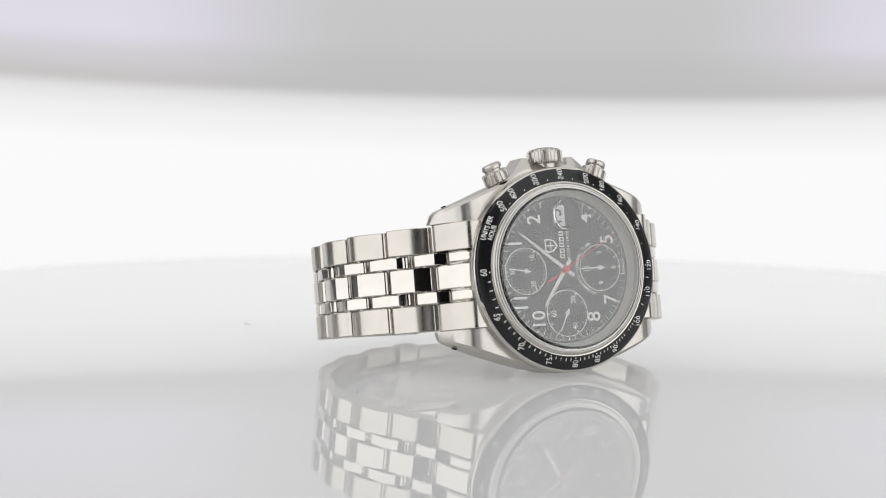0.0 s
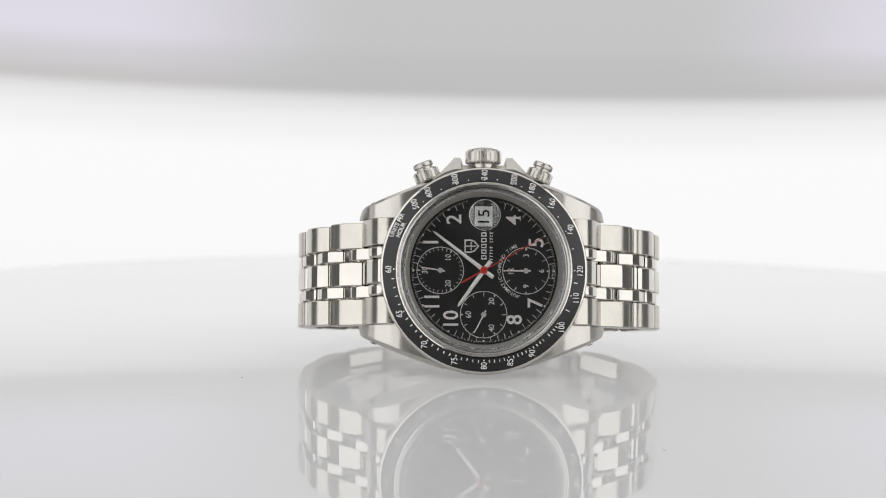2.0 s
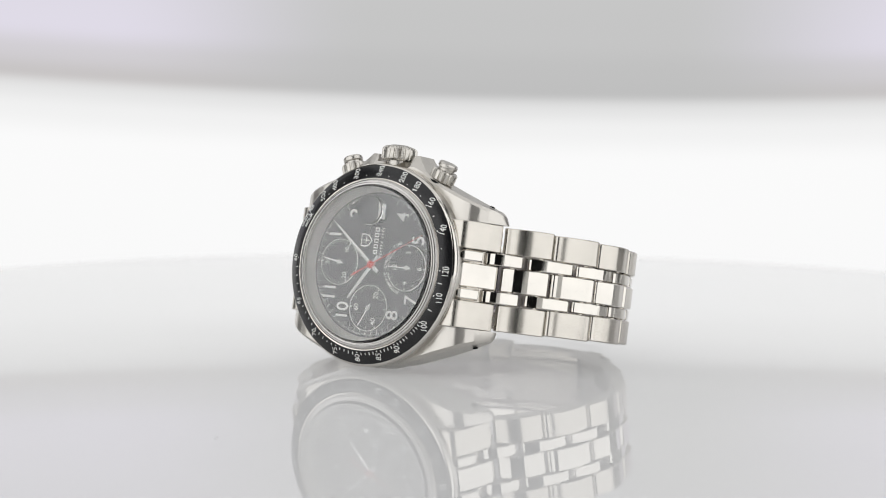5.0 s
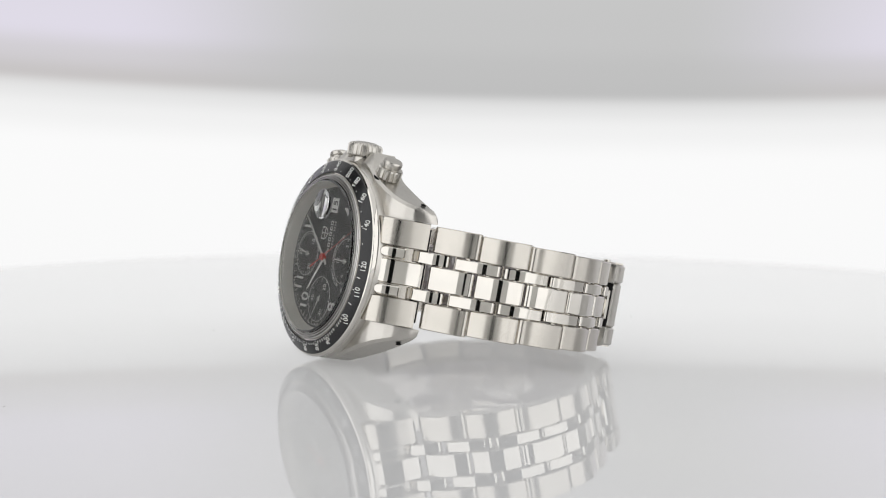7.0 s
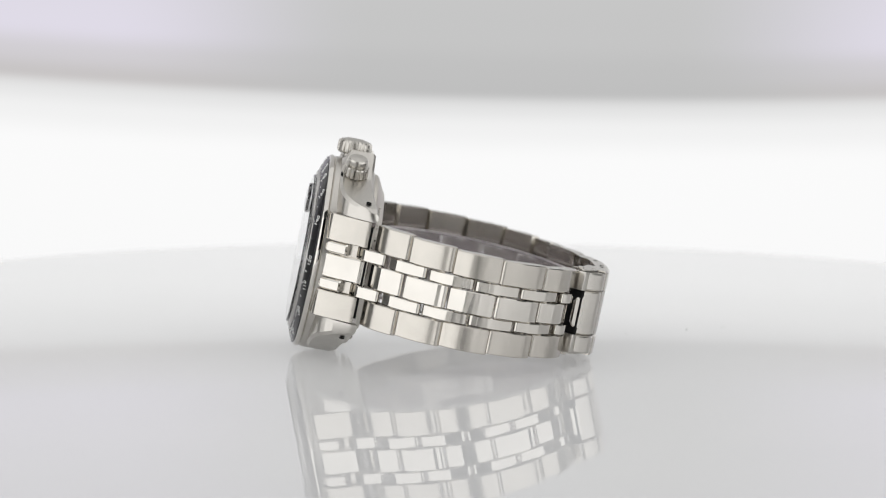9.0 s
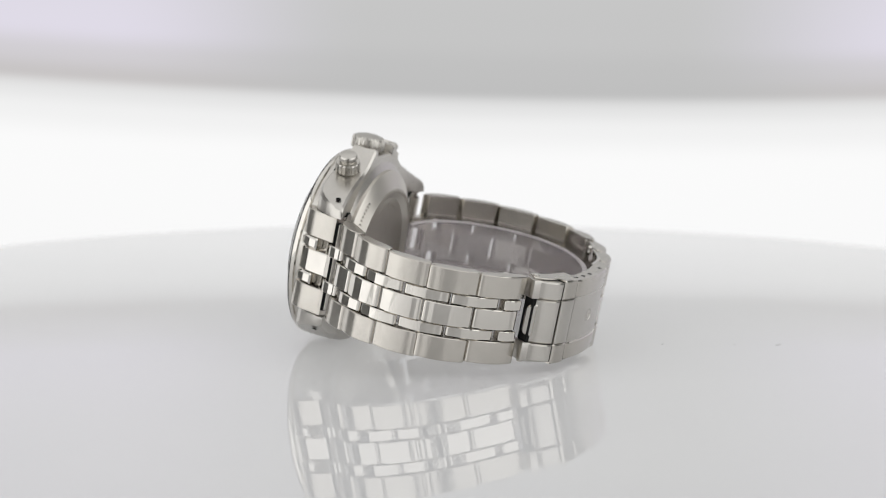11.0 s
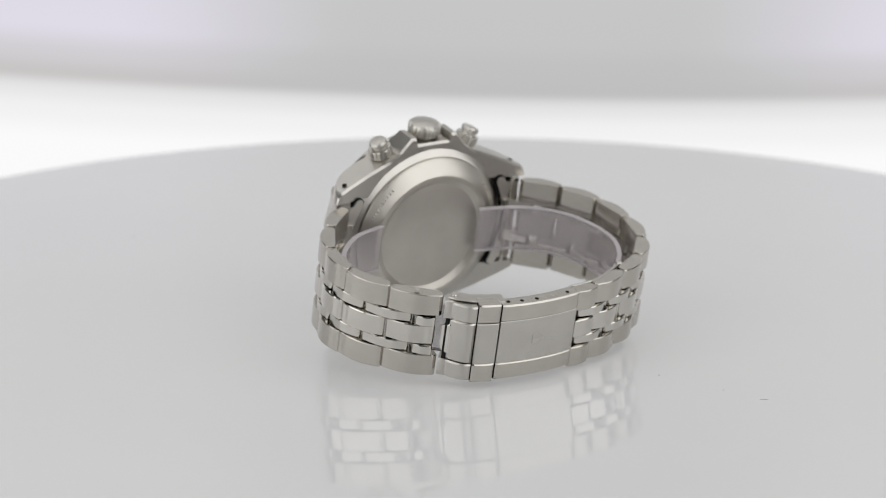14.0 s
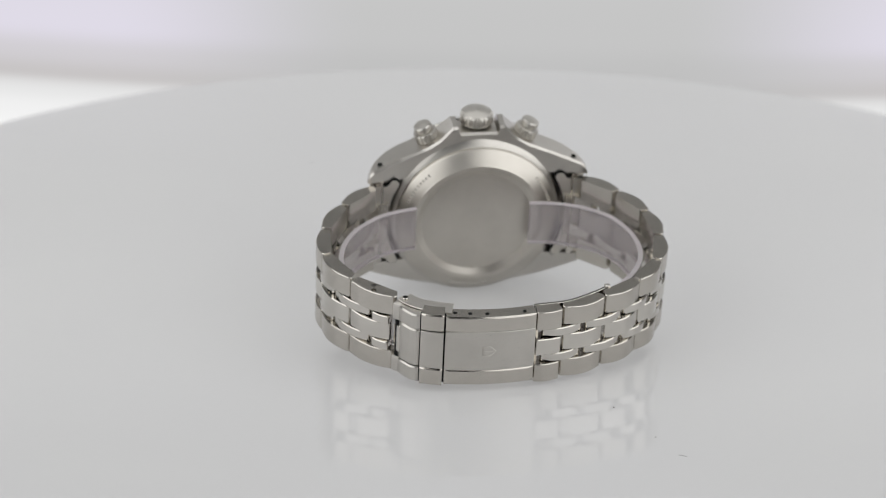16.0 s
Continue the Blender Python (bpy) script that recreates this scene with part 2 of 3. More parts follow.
# ---- structure: the studio, an unseen room added for reflections ----
def room():
    def slab(name, c, size, mat, label):
        bm = block(c[0] - size[0] / 2, c[0] + size[0] / 2, c[1] - size[1] / 2, c[1] + size[1] / 2, c[2] - size[2] / 2, c[2] + size[2] / 2)
        tagged(part(name, bm, mat, None, label, scale=1), category=name.split("_")[0], kind="structure")
    slab("floor", (0, 0, -0.9), (3.4, 3.4, 0.1), FLOOR, "unseen pale floor added for reflections")
    slab("ceiling", (0, 0, 1.75), (3.4, 3.4, 0.1), WALL, "unseen white ceiling added for reflections")
    slab("wall_north", (0, 1.65, 0.425), (3.4, 0.1, 2.55), WALL, "unseen white wall added for reflections")
    # unseen black wall added so crystal and links reflect dark
    slab("wall_south", (0, -1.65, 0.425), (3.4, 0.1, 2.55), BLACK_WALL, "unseen black wall added for dark reflections")
    slab("wall_east", (1.65, 0, 0.425), (0.1, 3.2, 2.55), WALL, "unseen white wall added for reflections")
    slab("wall_west", (-1.65, 0, 0.425), (0.1, 3.2, 2.55), WALL, "unseen white wall added for reflections")


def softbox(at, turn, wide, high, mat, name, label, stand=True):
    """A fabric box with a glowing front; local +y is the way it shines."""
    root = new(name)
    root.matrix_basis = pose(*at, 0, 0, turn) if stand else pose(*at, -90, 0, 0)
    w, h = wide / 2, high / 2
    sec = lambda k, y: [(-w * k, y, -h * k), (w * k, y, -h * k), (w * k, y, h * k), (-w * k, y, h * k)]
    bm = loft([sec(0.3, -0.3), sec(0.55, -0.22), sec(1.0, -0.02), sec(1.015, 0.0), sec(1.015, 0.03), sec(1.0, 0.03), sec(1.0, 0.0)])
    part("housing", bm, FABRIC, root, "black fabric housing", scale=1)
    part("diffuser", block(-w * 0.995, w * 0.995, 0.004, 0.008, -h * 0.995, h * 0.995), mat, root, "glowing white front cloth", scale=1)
    if stand:
        low = -0.85 - at[2]
        part("pole", lathe(((0.016, low + 0.05), (0.016, -0.1), (0.012, -0.1), (0.012, 0.05)), 16, "z", None, (0, -0.32, 0)), STAND, root, scale=1)
        part("base", lathe(((0.22, low), (0.22, low + 0.015), (0.05, low + 0.05), (0.02, low + 0.06)), 32, "z", None, (0, -0.32, 0)), STAND, root, scale=1)
    else:
        part("rod", lathe(((0.015, 0.0), (0.015, 1.7 - at[2] - 0.29)), 16, "y", None), STAND, root, scale=1).matrix_basis = pose(0, -0.29, 0, 180, 0, 0)
    return tagged(root, label, "softbox")


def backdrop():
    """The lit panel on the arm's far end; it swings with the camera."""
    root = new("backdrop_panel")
    part("diffuser", block(-0.38, 0.38, 0.0, 0.004, -0.035, 0.42), BACKDROP, root, "white glowing diffuser sheet, its brightness falloff painted into the glow", scale=1, m=pose(0, 0.225, 0))
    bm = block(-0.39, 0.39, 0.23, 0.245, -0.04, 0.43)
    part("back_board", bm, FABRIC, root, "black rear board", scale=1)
    return tagged(root, "white backlit backdrop panel with a soft grey upper seam painted into its glow", "backdrop", kind="structure")


def turntable():
    root = new("turntable")
    bm = lathe(((0.0, -0.012), (0.177, -0.012), (0.1795, -0.0105), (0.18, -0.008), (0.18, -0.003), (0.1792, -0.0008), (0.1778, 0.0), (0.1772, 0.0), (0.15, 0.0), (0.0, 0.0)), 192, "z")
    bmesh.ops.remove_doubles(bm, verts=bm.verts, dist=1e-6)
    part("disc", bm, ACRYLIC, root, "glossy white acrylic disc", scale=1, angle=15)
    bm = lathe(((0.12, -0.03), (0.12, -0.02), (0.09, -0.016), (0.09, -0.012)), 64, "z")
    part("bearing", bm, STAND, root, "black metal bearing plate", scale=1)
    rnd = random.Random(5)
    for x, y, r in ((-0.0318, 0.0413, 0.00014), (-0.0246, 0.0284, 0.00014), (-0.0413, -0.0451, 0.00014), (-0.0502, -0.067, 0.0001), (0.0392, -0.1058, 0.00016)):
        bm = bmesh.new()
        bmesh.ops.create_icosphere(bm, subdivisions=1, radius=r)
        for v in bm.verts:
            v.co = Vector((v.co.x * rnd.uniform(0.7, 1.9), v.co.y * rnd.uniform(0.7, 1.2), (v.co.z + r) * 0.5))
        part("dust_speck", bm, SPECK, root, "tiny dark dust speck", scale=1, m=pose(x, y, 0))
    bm = loft([[(i * 0.0004, 0.00012 * math.sin(i * 1.1), 0.00001), (i * 0.0004, 0.00012 * math.sin(i * 1.1) + 0.00005, 0.00001), (i * 0.0004, 0.00012 * math.sin(i * 1.1) + 0.00002, 0.00007)] for i in range(5)])
    part("lint_fibre", bm, SPECK, root, "short dark lint fibre", scale=1, m=pose(-0.0355, 0.0488, 0, 0, 0, 160))
    return tagged(root, "round glossy white acrylic turntable on an added white bench", "turntable")


def bench():
    """An added unseen white bench that lightens low reflections; it narrows towards the camera."""
    root = new("bench")
    plan = ((-0.24, -0.78), (0.24, -0.78), (0.5, -0.35), (0.5, 0.15), (-0.5, 0.15), (-0.5, -0.35))
    bm = loft([[(x * k, y * k, z) for x, y in plan] for k, z in ((0.99, -0.06), (1.0, -0.055), (1.0, -0.035), (0.99, -0.03))])
    part("bench_top", bm, LAMINATE, root, "white laminate top", scale=1)
    for x, y in ((-0.4, 0.08), (0.4, 0.08), (-0.2, -0.66), (0.2, -0.66)):
        part("leg", block(x - 0.02, x + 0.02, y - 0.02, y + 0.02, -0.85, -0.06, bevel=0.003), STAND, root, "square black leg", scale=1)
    return tagged(root, "added unseen white laminate bench that lightens low reflections, on square black legs", "bench")


def bounce_card(x0, x1):
    """An added unseen card by the lens that fills dark reflections; stands on the bench."""
    root = new("bounce_card")
    part("card", block(x0, x1, -0.742, -0.738, -0.03, 0.15), LAMINATE, root, "stiff white card", scale=1)
    part("foot", block((x0 + x1) / 2 - 0.02, (x0 + x1) / 2 + 0.02, -0.77, -0.742, -0.03, -0.024), STAND, root, "small black foot", scale=1)
    return tagged(root, "added unseen white fill card standing on the bench", "reflector card", "bounce cards")


# ---- the wristwatch ----
def lerp_table(x, table):
    for (a, p), (b, q) in zip(table, table[1:]):
        if x <= b:
            return p + (q - p) * max(0.0, (x - a)) / (b - a)
    return table[-1][1]


CROWN_SIDE = ((0, 20.2), (3.9, 20.2), (4.35, 21.7), (5.5, 21.75), (6.2, 20.9), (8.2, 18.7), (10.5, 17.2), (11.5, 16.75), (22.3, 12.5), (23.0, 11.8), (23.4, 10.6))
FAR_SIDE = ((0, 19.0), (4, 18.8), (8, 18.1), (12, 16.75), (16, 15.25), (20, 13.6), (22.3, 12.45), (23.1, 11.9), (23.4, 10.9))
LUG_FRONT = ((0, 3.0), (6, 3.0), (10, 3.0), (13, 3.0), (15.5, 3.15), (17.5, 3.6), (19, 4.2), (20.4, 5.3), (21.7, 6.8), (22.7, 8.5), (23.4, 10.0))
LUG_BACK = ((0, 9.4), (12, 9.6), (16, 9.9), (20, 10.5), (23.4, 11.2))


def make_case(watch):
    bm = lathe(((15.2, 1.2), (18.9, 1.5), (19.35, 2.0), (19.45, 2.6), (19.4, 8.2), (18.9, 9.3), (17.6, 10.2), (16.6, 10.5), (15.2, 10.5)), 128, closed=True)
    xs = sorted({s * v for t in (CROWN_SIDE, FAR_SIDE, LUG_FRONT) for v, _ in t for s in (-1, 1)} | {s * v / 2 for v in range(26, 47) for s in (-1, 1)})
    for table, sign in ((CROWN_SIDE, 1), (FAR_SIDE, -1)):
        sections = []
        for x in xs:
            a = abs(x)
            zo, f, b, zi = lerp_table(a, table), lerp_table(a, LUG_FRONT), lerp_table(a, LUG_BACK), 10.12
            zo = max(zo, zi + 0.4)
            c = min(0.55, (b - f) * 0.3)
            top = 2.0 * max(0.0, min(1.0, (zo - 19.6) / 2.0)) if sign > 0 else 0.0     # the crown guards narrow upwards
            low = 2.2 * max(0.0, 1 - a / 15) if sign < 0 else 0.0
            sections.append([(x, f, sign * zi), (x, f, sign * (zo - c - top * 0.9)), (x, f + c + top * 0.5, sign * zo),
                             (x, b - c * 0.8 - low, sign * zo), (x, b, sign * (zo - c * 0.8 - low)), (x, b, sign * zi)])
        loft(sections, bm)
    case = part("case", bm, FLANK, watch, "polished steel case with drilled lugs", angle=24)
    for x, z in ((20.7, 13.36), (-20.7, 13.36), (20.7, -13.48), (-20.7, -13.48)):
        hole = lathe(((0.5, -0.08), (0.5, 0.06), (0.36, 0.06), (0.36, -0.04), (0.0, -0.04)), 20, "z")
        s = 1 if z > 0 else -1
        part("lug_hole", hole, DARK, case, "drilled lug hole, its shade painted black", m=pose(x * 0.001, 0.0089, z * 0.001, 0 if s > 0 else 180, s * math.copysign(20, x), 0))
    return case


def make_back(watch):
    bm = lathe(((14.6, 9.5), (17.3, 9.9), (17.25, 10.9), (16.9, 11.3), (14.5, 12.5), (14.0, 12.85), (13.6, 12.9), (13.3, 11.9)), 120, closed=True)
    back = part("case_back", bm, BACK, watch, "satin steel screw-down case back")
    part("back_groove", lathe(((13.65, 11.8), (13.62, 12.88), (13.1, 12.9), (11.8, 12.05), (11.8, 11.8)), 120, closed=True), BACK, back, "plain sloping step round the centre disc")
    bm = lathe(((11.85, 11.7), (11.85, 12.05), (11.7, 12.09), (0.0, 12.11)), 96)
    bmesh.ops.remove_doubles(bm, verts=bm.verts, dist=1e-5)
    part("centre_disc", bm, BACK, back, "flat brushed centre disc")
    bm = bmesh.new()
    for i in range(120):
        if 20 < (3 * i) % 120 < 50:
            tick(bm, 15.2, 16.2, 3 * i, 0.13, 11.75, -0.25)
    part("milled_notches", bm, POLISHED, back, "fine milled notches")["kind"] = "stuff"
    rnd = random.Random(3)
    bm = bmesh.new()
    for a in range(62, 120, 3):
        if rnd.random() > 0.25:
            tick(bm, 10.2, 10.7, a, rnd.uniform(0.1, 0.26), 12.05, -0.09)
    part("engraving", bm, BACK, back, "worn engraved marks, unreadable")
    return back


def make_bezel(watch):
    bm = lathe(((16.2, 1.6), (16.25, -0.35), (16.55, -0.42), (19.05, 0.62), (19.35, 0.8), (19.5, 1.15), (19.5, 1.6), (19.2, 1.9)), 160, closed=True)
    bezel = part("bezel", bm, POLISHED, watch, "polished steel bezel rim")
    bm = lathe(((16.6, -0.3), (16.62, -0.5), (16.72, -0.54), (18.98, 0.4), (19.08, 0.5), (19.05, 0.7)), 160, closed=True)
    part("bezel_insert", bm, BLACK, bezel, "glossy black tachymeter insert")

    def slope(ob_bm):
        for v in ob_bm.verts:
            r = math.hypot(v.co.x, v.co.z)
            v.co.y += -0.575 + (r - 16.62) * 0.4
        return ob_bm
    for units in (65, 70, 75, 80, 85, 90, 100, 110, 120, 140, 160, 180, 200, 240, 300, 400, 500, 60):
        a = 180 - 3600 / units * 6
        x, z = polar(17.98, a)
        lean = {180: -14, 200: -10, 240: -4, 160: -12, 300: 8, 400: 14, 500: 18, 140: -6}.get(units, 0)
        bm = slope(on_dial(words(str(units), 1.15, -0.006), x, z, 0.0, lean, 0.84))
        part("numeral", bm, PRINT, bezel, "white printed number " + str(units))
    for text, r, a in (("UNITS PER", 18.45, 153), ("HOUR", 17.35, 154.5)):
        x, z = polar(r, a)
        bm = slope(on_dial(words(text, 0.84, 0.008), x, z, 0.0, -(180 - a), 0.86))
        part("lettering", bm, PRINT, bezel, "white printed words " + text.lower())
    bm = bmesh.new()
    for u in list(range(61, 100)) + [105, 115, 130, 150, 170, 190, 220, 270, 350, 450]:
        a = 180 - 3600 / u * 6
        if u <= 100 and u % 5:
            tick(bm, 16.95, 17.45, a, 0.075, 0.0)
        elif u in (105, 115):
            tick(bm, 17.0, 17.75, a, 0.08, 0.0)
        elif u > 120:
            x, z = polar(17.15, a)
            dot(bm, x, z, 0.11, 0.0)
    for u in (60, 65, 70, 75, 80, 85, 90, 100, 110, 120, 140, 160, 180, 200, 240, 300, 400, 500):
        x, z = polar(16.98, 180 - 3600 / u * 6)
        dot(bm, x, z, 0.12, 0.0)
    part("scale_marks", slope(bm), PRINT, bezel, "white printed tachymeter marks")
    return bezel


DIAL_Y = 2.15


def make_dial(watch):
    bm = lathe(((0.0, DIAL_Y + 0.4), (14.6, DIAL_Y + 0.4), (14.6, DIAL_Y), (0.0, DIAL_Y)), 128)
    bmesh.ops.remove_doubles(bm, verts=bm.verts, dist=1e-5)
    dial = part("dial", bm, DIAL, watch, "black dial with white printing and three subdials")
    bm = lathe(((13.95, DIAL_Y), (14.8, -0.2), (15.1, -0.3), (15.15, 0.4), (15.0, 1.9)), 128, closed=True)
    part("inner_ring", bm, REHAUT, watch, "sloping steel ring between dial and crystal")
    bm = lathe(((15.12, 0.2), (15.12, -1.0), (15.25, -1.12), (15.45, -1.1), (15.5, -0.85), (15.62, -0.85), (15.68, -1.0), (15.9, -0.95), (15.95, -0.66),
                (16.05, -0.64), (16.12, -0.74), (16.26, -0.6), (16.28, 0.4)), 128, closed=True)
    part("crystal_gasket_ring", bm, GASKET, watch, "stepped grey ring holding the crystal")
    for text, x, z in (("1", -10.0, 5.3), ("2", -5.7, 9.65), ("4", 5.5, 9.6), ("5", 9.85, 5.35), ("7", 9.7, -6.0), ("8", 5.75, -9.2), ("10", -6.2, -9.0), ("11", -9.75, -5.9)):
        bm = on_dial(words(text, 2.75, 0.05 if text != "4" else 0.015), x, z, DIAL_Y, 0, 0.98 if len(text) < 2 else 0.9)
        if text in ("1", "11", "7", "4"):                                   # the digits' slab serifs
            feet = {"1": (), "11": (), "7": (), "4": (0.36,)}[text]
            for f in feet:
                block(x + 1.22, x + 1.42, DIAL_Y - 0.03, DIAL_Y, z + f - 0.42, z + f + 0.42, bm)
        part("numeral", bm, PRINT, dial, "white printed dial numeral " + text)
    bm = bmesh.new()
    for i in range(60):
        a = 6 * i
        if abs(a - 90) < 13:
            continue
        if i % 5:
            tick(bm, 12.35, 13.5, a, 0.055, DIAL_Y)
        else:
            x, z = polar(13.25, a)
            dot(bm, x, z, 0.2, DIAL_Y)
    for i in range(300):
        if i % 5 and abs(i * 1.2 - 90) > 13:
            tick(bm, 13.25, 13.6, 1.2 * i, 0.025, DIAL_Y)
    part("minute_track", bm, PRINT, dial, "white printed minute track")
    for name, cx, cz, marks in (("minute_subdial", -8.2, 0.0, (("10", 60), ("20", -60), ("30", 180))), ("hour_subdial", 7.95, 0.0, (("3", 90), ("6", 0), ("9", -90), ("12", 180))),
                                ("second_subdial", 0.0, -8.3, (("20", 60), ("40", -60), ("60", 180)))):
        bm = lathe(((0.0, DIAL_Y), (4.3, DIAL_Y), (4.32, DIAL_Y - 0.03), (4.2, DIAL_Y - 0.035), (0, DIAL_Y - 0.03)), 72, "y", None, (cx, 0, cz))
        sub = part(name, bm, DIAL, dial, "recessed black subdial")
        bm = bmesh.new()
        ring(bm, cx, cz, 4.38, 0.06, DIAL_Y - 0.01, 0.05)
        step = {"minute_subdial": 12, "hour_subdial": 30, "second_subdial": 30}[name]
        for a in range(0, 360, step):
            if not any(abs((a - m[1] + 180) % 360 - 180) < 7 for m in marks) or name == "minute_subdial":
                tick(bm, 3.5 if step > 12 else 3.75, 4.15, a, 0.05, DIAL_Y - 0.03, centre=(cx, cz))
        for _, a in marks:
            tick(bm, 3.9, 4.25, a, 0.12, DIAL_Y - 0.03, centre=(cx, cz))
        part("subdial_marks", bm, PRINT, dial, "white printed subdial ring and marks")
        for text, a in marks:
            x, z = polar(2.9, a)
            part("numeral", on_dial(words(text, 1.05, 0.006), cx + x, cz + z, DIAL_Y - 0.03, 0, 0.9), PRINT, dial, "white printed subdial number " + text)
    # the maker's mark: a plain outlined shield and plain bars for the names
    bm = bmesh.new()
    shield = [(-1.25, 1.2), (-1.3, 0.1), (-1.0, -0.75), (0.0, -1.6), (1.0, -0.75), (1.3, 0.1), (1.25, 1.2)]
    inner = [(u * 0.78, v * 0.8 + 0.02) for u, v in shield]
    for pts_a, pts_b in ((shield, inner),):
        va = [bm.verts.new((-2.45 - v, DIAL_Y - 0.03, 4.6 + u)) for u, v in pts_a]
        vb = [bm.verts.new((-2.45 - v, DIAL_Y - 0.03, 4.6 + u)) for u, v in pts_b]
        for i in range(len(va)):
            j = (i + 1) % len(va)
            bm.faces.new((va[i], va[j], vb[j], vb[i]))
    block(-2.5, -2.32, DIAL_Y - 0.03, DIAL_Y, 3.8, 5.4, bm)
    block(-3.3, -1.5, DIAL_Y - 0.03, DIAL_Y, 4.5, 4.7, bm)
    part("emblem", bm, PRINT, dial, "plain white outlined shield emblem")
    bm = bmesh.new()
    for k in range(5):
        z = 2.1 + k * 1.08
        for x0, x1, z0, z1 in ((-0.5, -0.32, z, z + 0.8), (0.32, 0.5, z, z + 0.8), (-0.32, 0.32, z, z + 0.22), (-0.32, 0.32, z + 0.58, z + 0.8)):
            block(x0, x1, DIAL_Y - 0.03, DIAL_Y, z0, z1, bm)
    part("name_bar", bm, PRINT, dial, "plain white open bars for a name")
    bm = bmesh.new()
    for k in range(11):
        if k != 6:
            block(1.1, 1.7, DIAL_Y - 0.02, DIAL_Y, 1.5 + k * 0.55, 1.66 + k * 0.55, bm)
            block(1.1, 1.22, DIAL_Y - 0.02, DIAL_Y, 1.66 + k * 0.55, 1.86 + k * 0.55, bm)
    part("name_bar", bm, PRINT, dial, "thin white bars for a model name")
    text, n = "AUTOMATIC-CHRONO TIME", 21
    bm = bmesh.new()
    for i, ch in enumerate(text):
        if ch == " ":
            continue
        a = 252 - (252 - 112) * i / (n - 1)
        x, z = polar(5.05, a)
        one = on_dial(words(ch, 0.62, 0.006), 7.95 + x, z, DIAL_Y, -(180 - a), 1.0)
        me = bpy.data.meshes.new("letter")
        one.to_mesh(me)
        one.free()
        bm.from_mesh(me)
        bpy.data.meshes.remove(me)
    part("lettering", bm, PRINT, dial, "white printed arc of words automatic chrono time")
    part("lettering", on_dial(words("SWISS MADE", 0.32), 13.0, -0.2, DIAL_Y, 0), PRINT, dial, "tiny white printed words swiss made")
    # date window
    block_bm = block(-1.3, 1.25, DIAL_Y - 0.06, DIAL_Y, 8.85, 11.75)
    window = part("date_window", block_bm, PAPER, dial, "white date disc showing 15")
    part("date_number", on_dial(words("15", 1.65, 0.0), -0.0, 10.3, DIAL_Y - 0.075, 0, 1.05), BLACK, window, "black date number 15")
    return dial


def hand(r0, r1, w0, w1, deg, y, mat, parent, name, label, cx=0.0, cz=0.0, ridge=0.12):
    """A tapered hand with a raised middle ridge."""
    ux, uz = polar(1, deg)
    sections = []
    for r, w in ((r0, w0), (r0 + (r1 - r0) * 0.15, w0), (r0 + (r1 - r0) * 0.94, w1), (r1, w1 * 0.35)):
        c = (cx + ux * r, cz + uz * r)
        sections.append([(c[0] - uz * w, y, c[1] + ux * w), (c[0], y - ridge, c[1]), (c[0] + uz * w, y, c[1] - ux * w), (c[0], y + 0.03, c[1])])
    return part(name, loft(sections), mat, parent, label)


def make_hands(watch):
    hour = hand(-2.2, 8.4, 0.42, 0.3, -125.6, 1.6, SILVER, watch, "hour_hand", "white metal hour hand")
    hand(-2.2, 12.1, 0.4, 0.22, 142.6, 1.35, SILVER, watch, "minute_hand", "white metal minute hand")
    hand(-4.9, 13.0, 0.13, 0.06, 29.4, 1.1, RED, watch, "chronograph_hand", "thin red chronograph seconds hand", ridge=0.05)
    part("counterweight", strip_hand(-5.0, -1.2, 0.22, 29.4, 1.08), RED, watch, "red counterweight")
    part("hub", lathe(((0.72, 1.7), (0.72, 0.95), (0.6, 0.85), (0.0, 0.82)), 32), RED, watch, "red hand hub")
    for name, cx, cz, deg, r in (("minute_counter_hand", -8.2, 0, 171, 3.8), ("hour_counter_hand", 7.95, 0, 180, 4.0), ("small_seconds_hand", 0, -8.3, -117, 3.9)):
        h = hand(-0.9, r, 0.14, 0.1, deg, 1.95, PRINT, watch, name, "small white subdial hand", cx, cz, 0.05)
        part("hub", lathe(((0.5, 2.06), (0.5, 1.86), (0.0, 1.82)), 24, "y", None, (cx, 0, cz)), SILVER, h, "small metal hub")


def strip_hand(r0, r1, w, deg, y):
    ux, uz = polar(1, deg)
    return loft([[(ux * r - uz * v, y, uz * r + ux * v), (ux * r, y - 0.06, uz * r), (ux * r + uz * v, y, uz * r - ux * v)] for r, v in ((r0, w * 0.3), (r0 + 0.8, w), (r1, w * 0.4))])


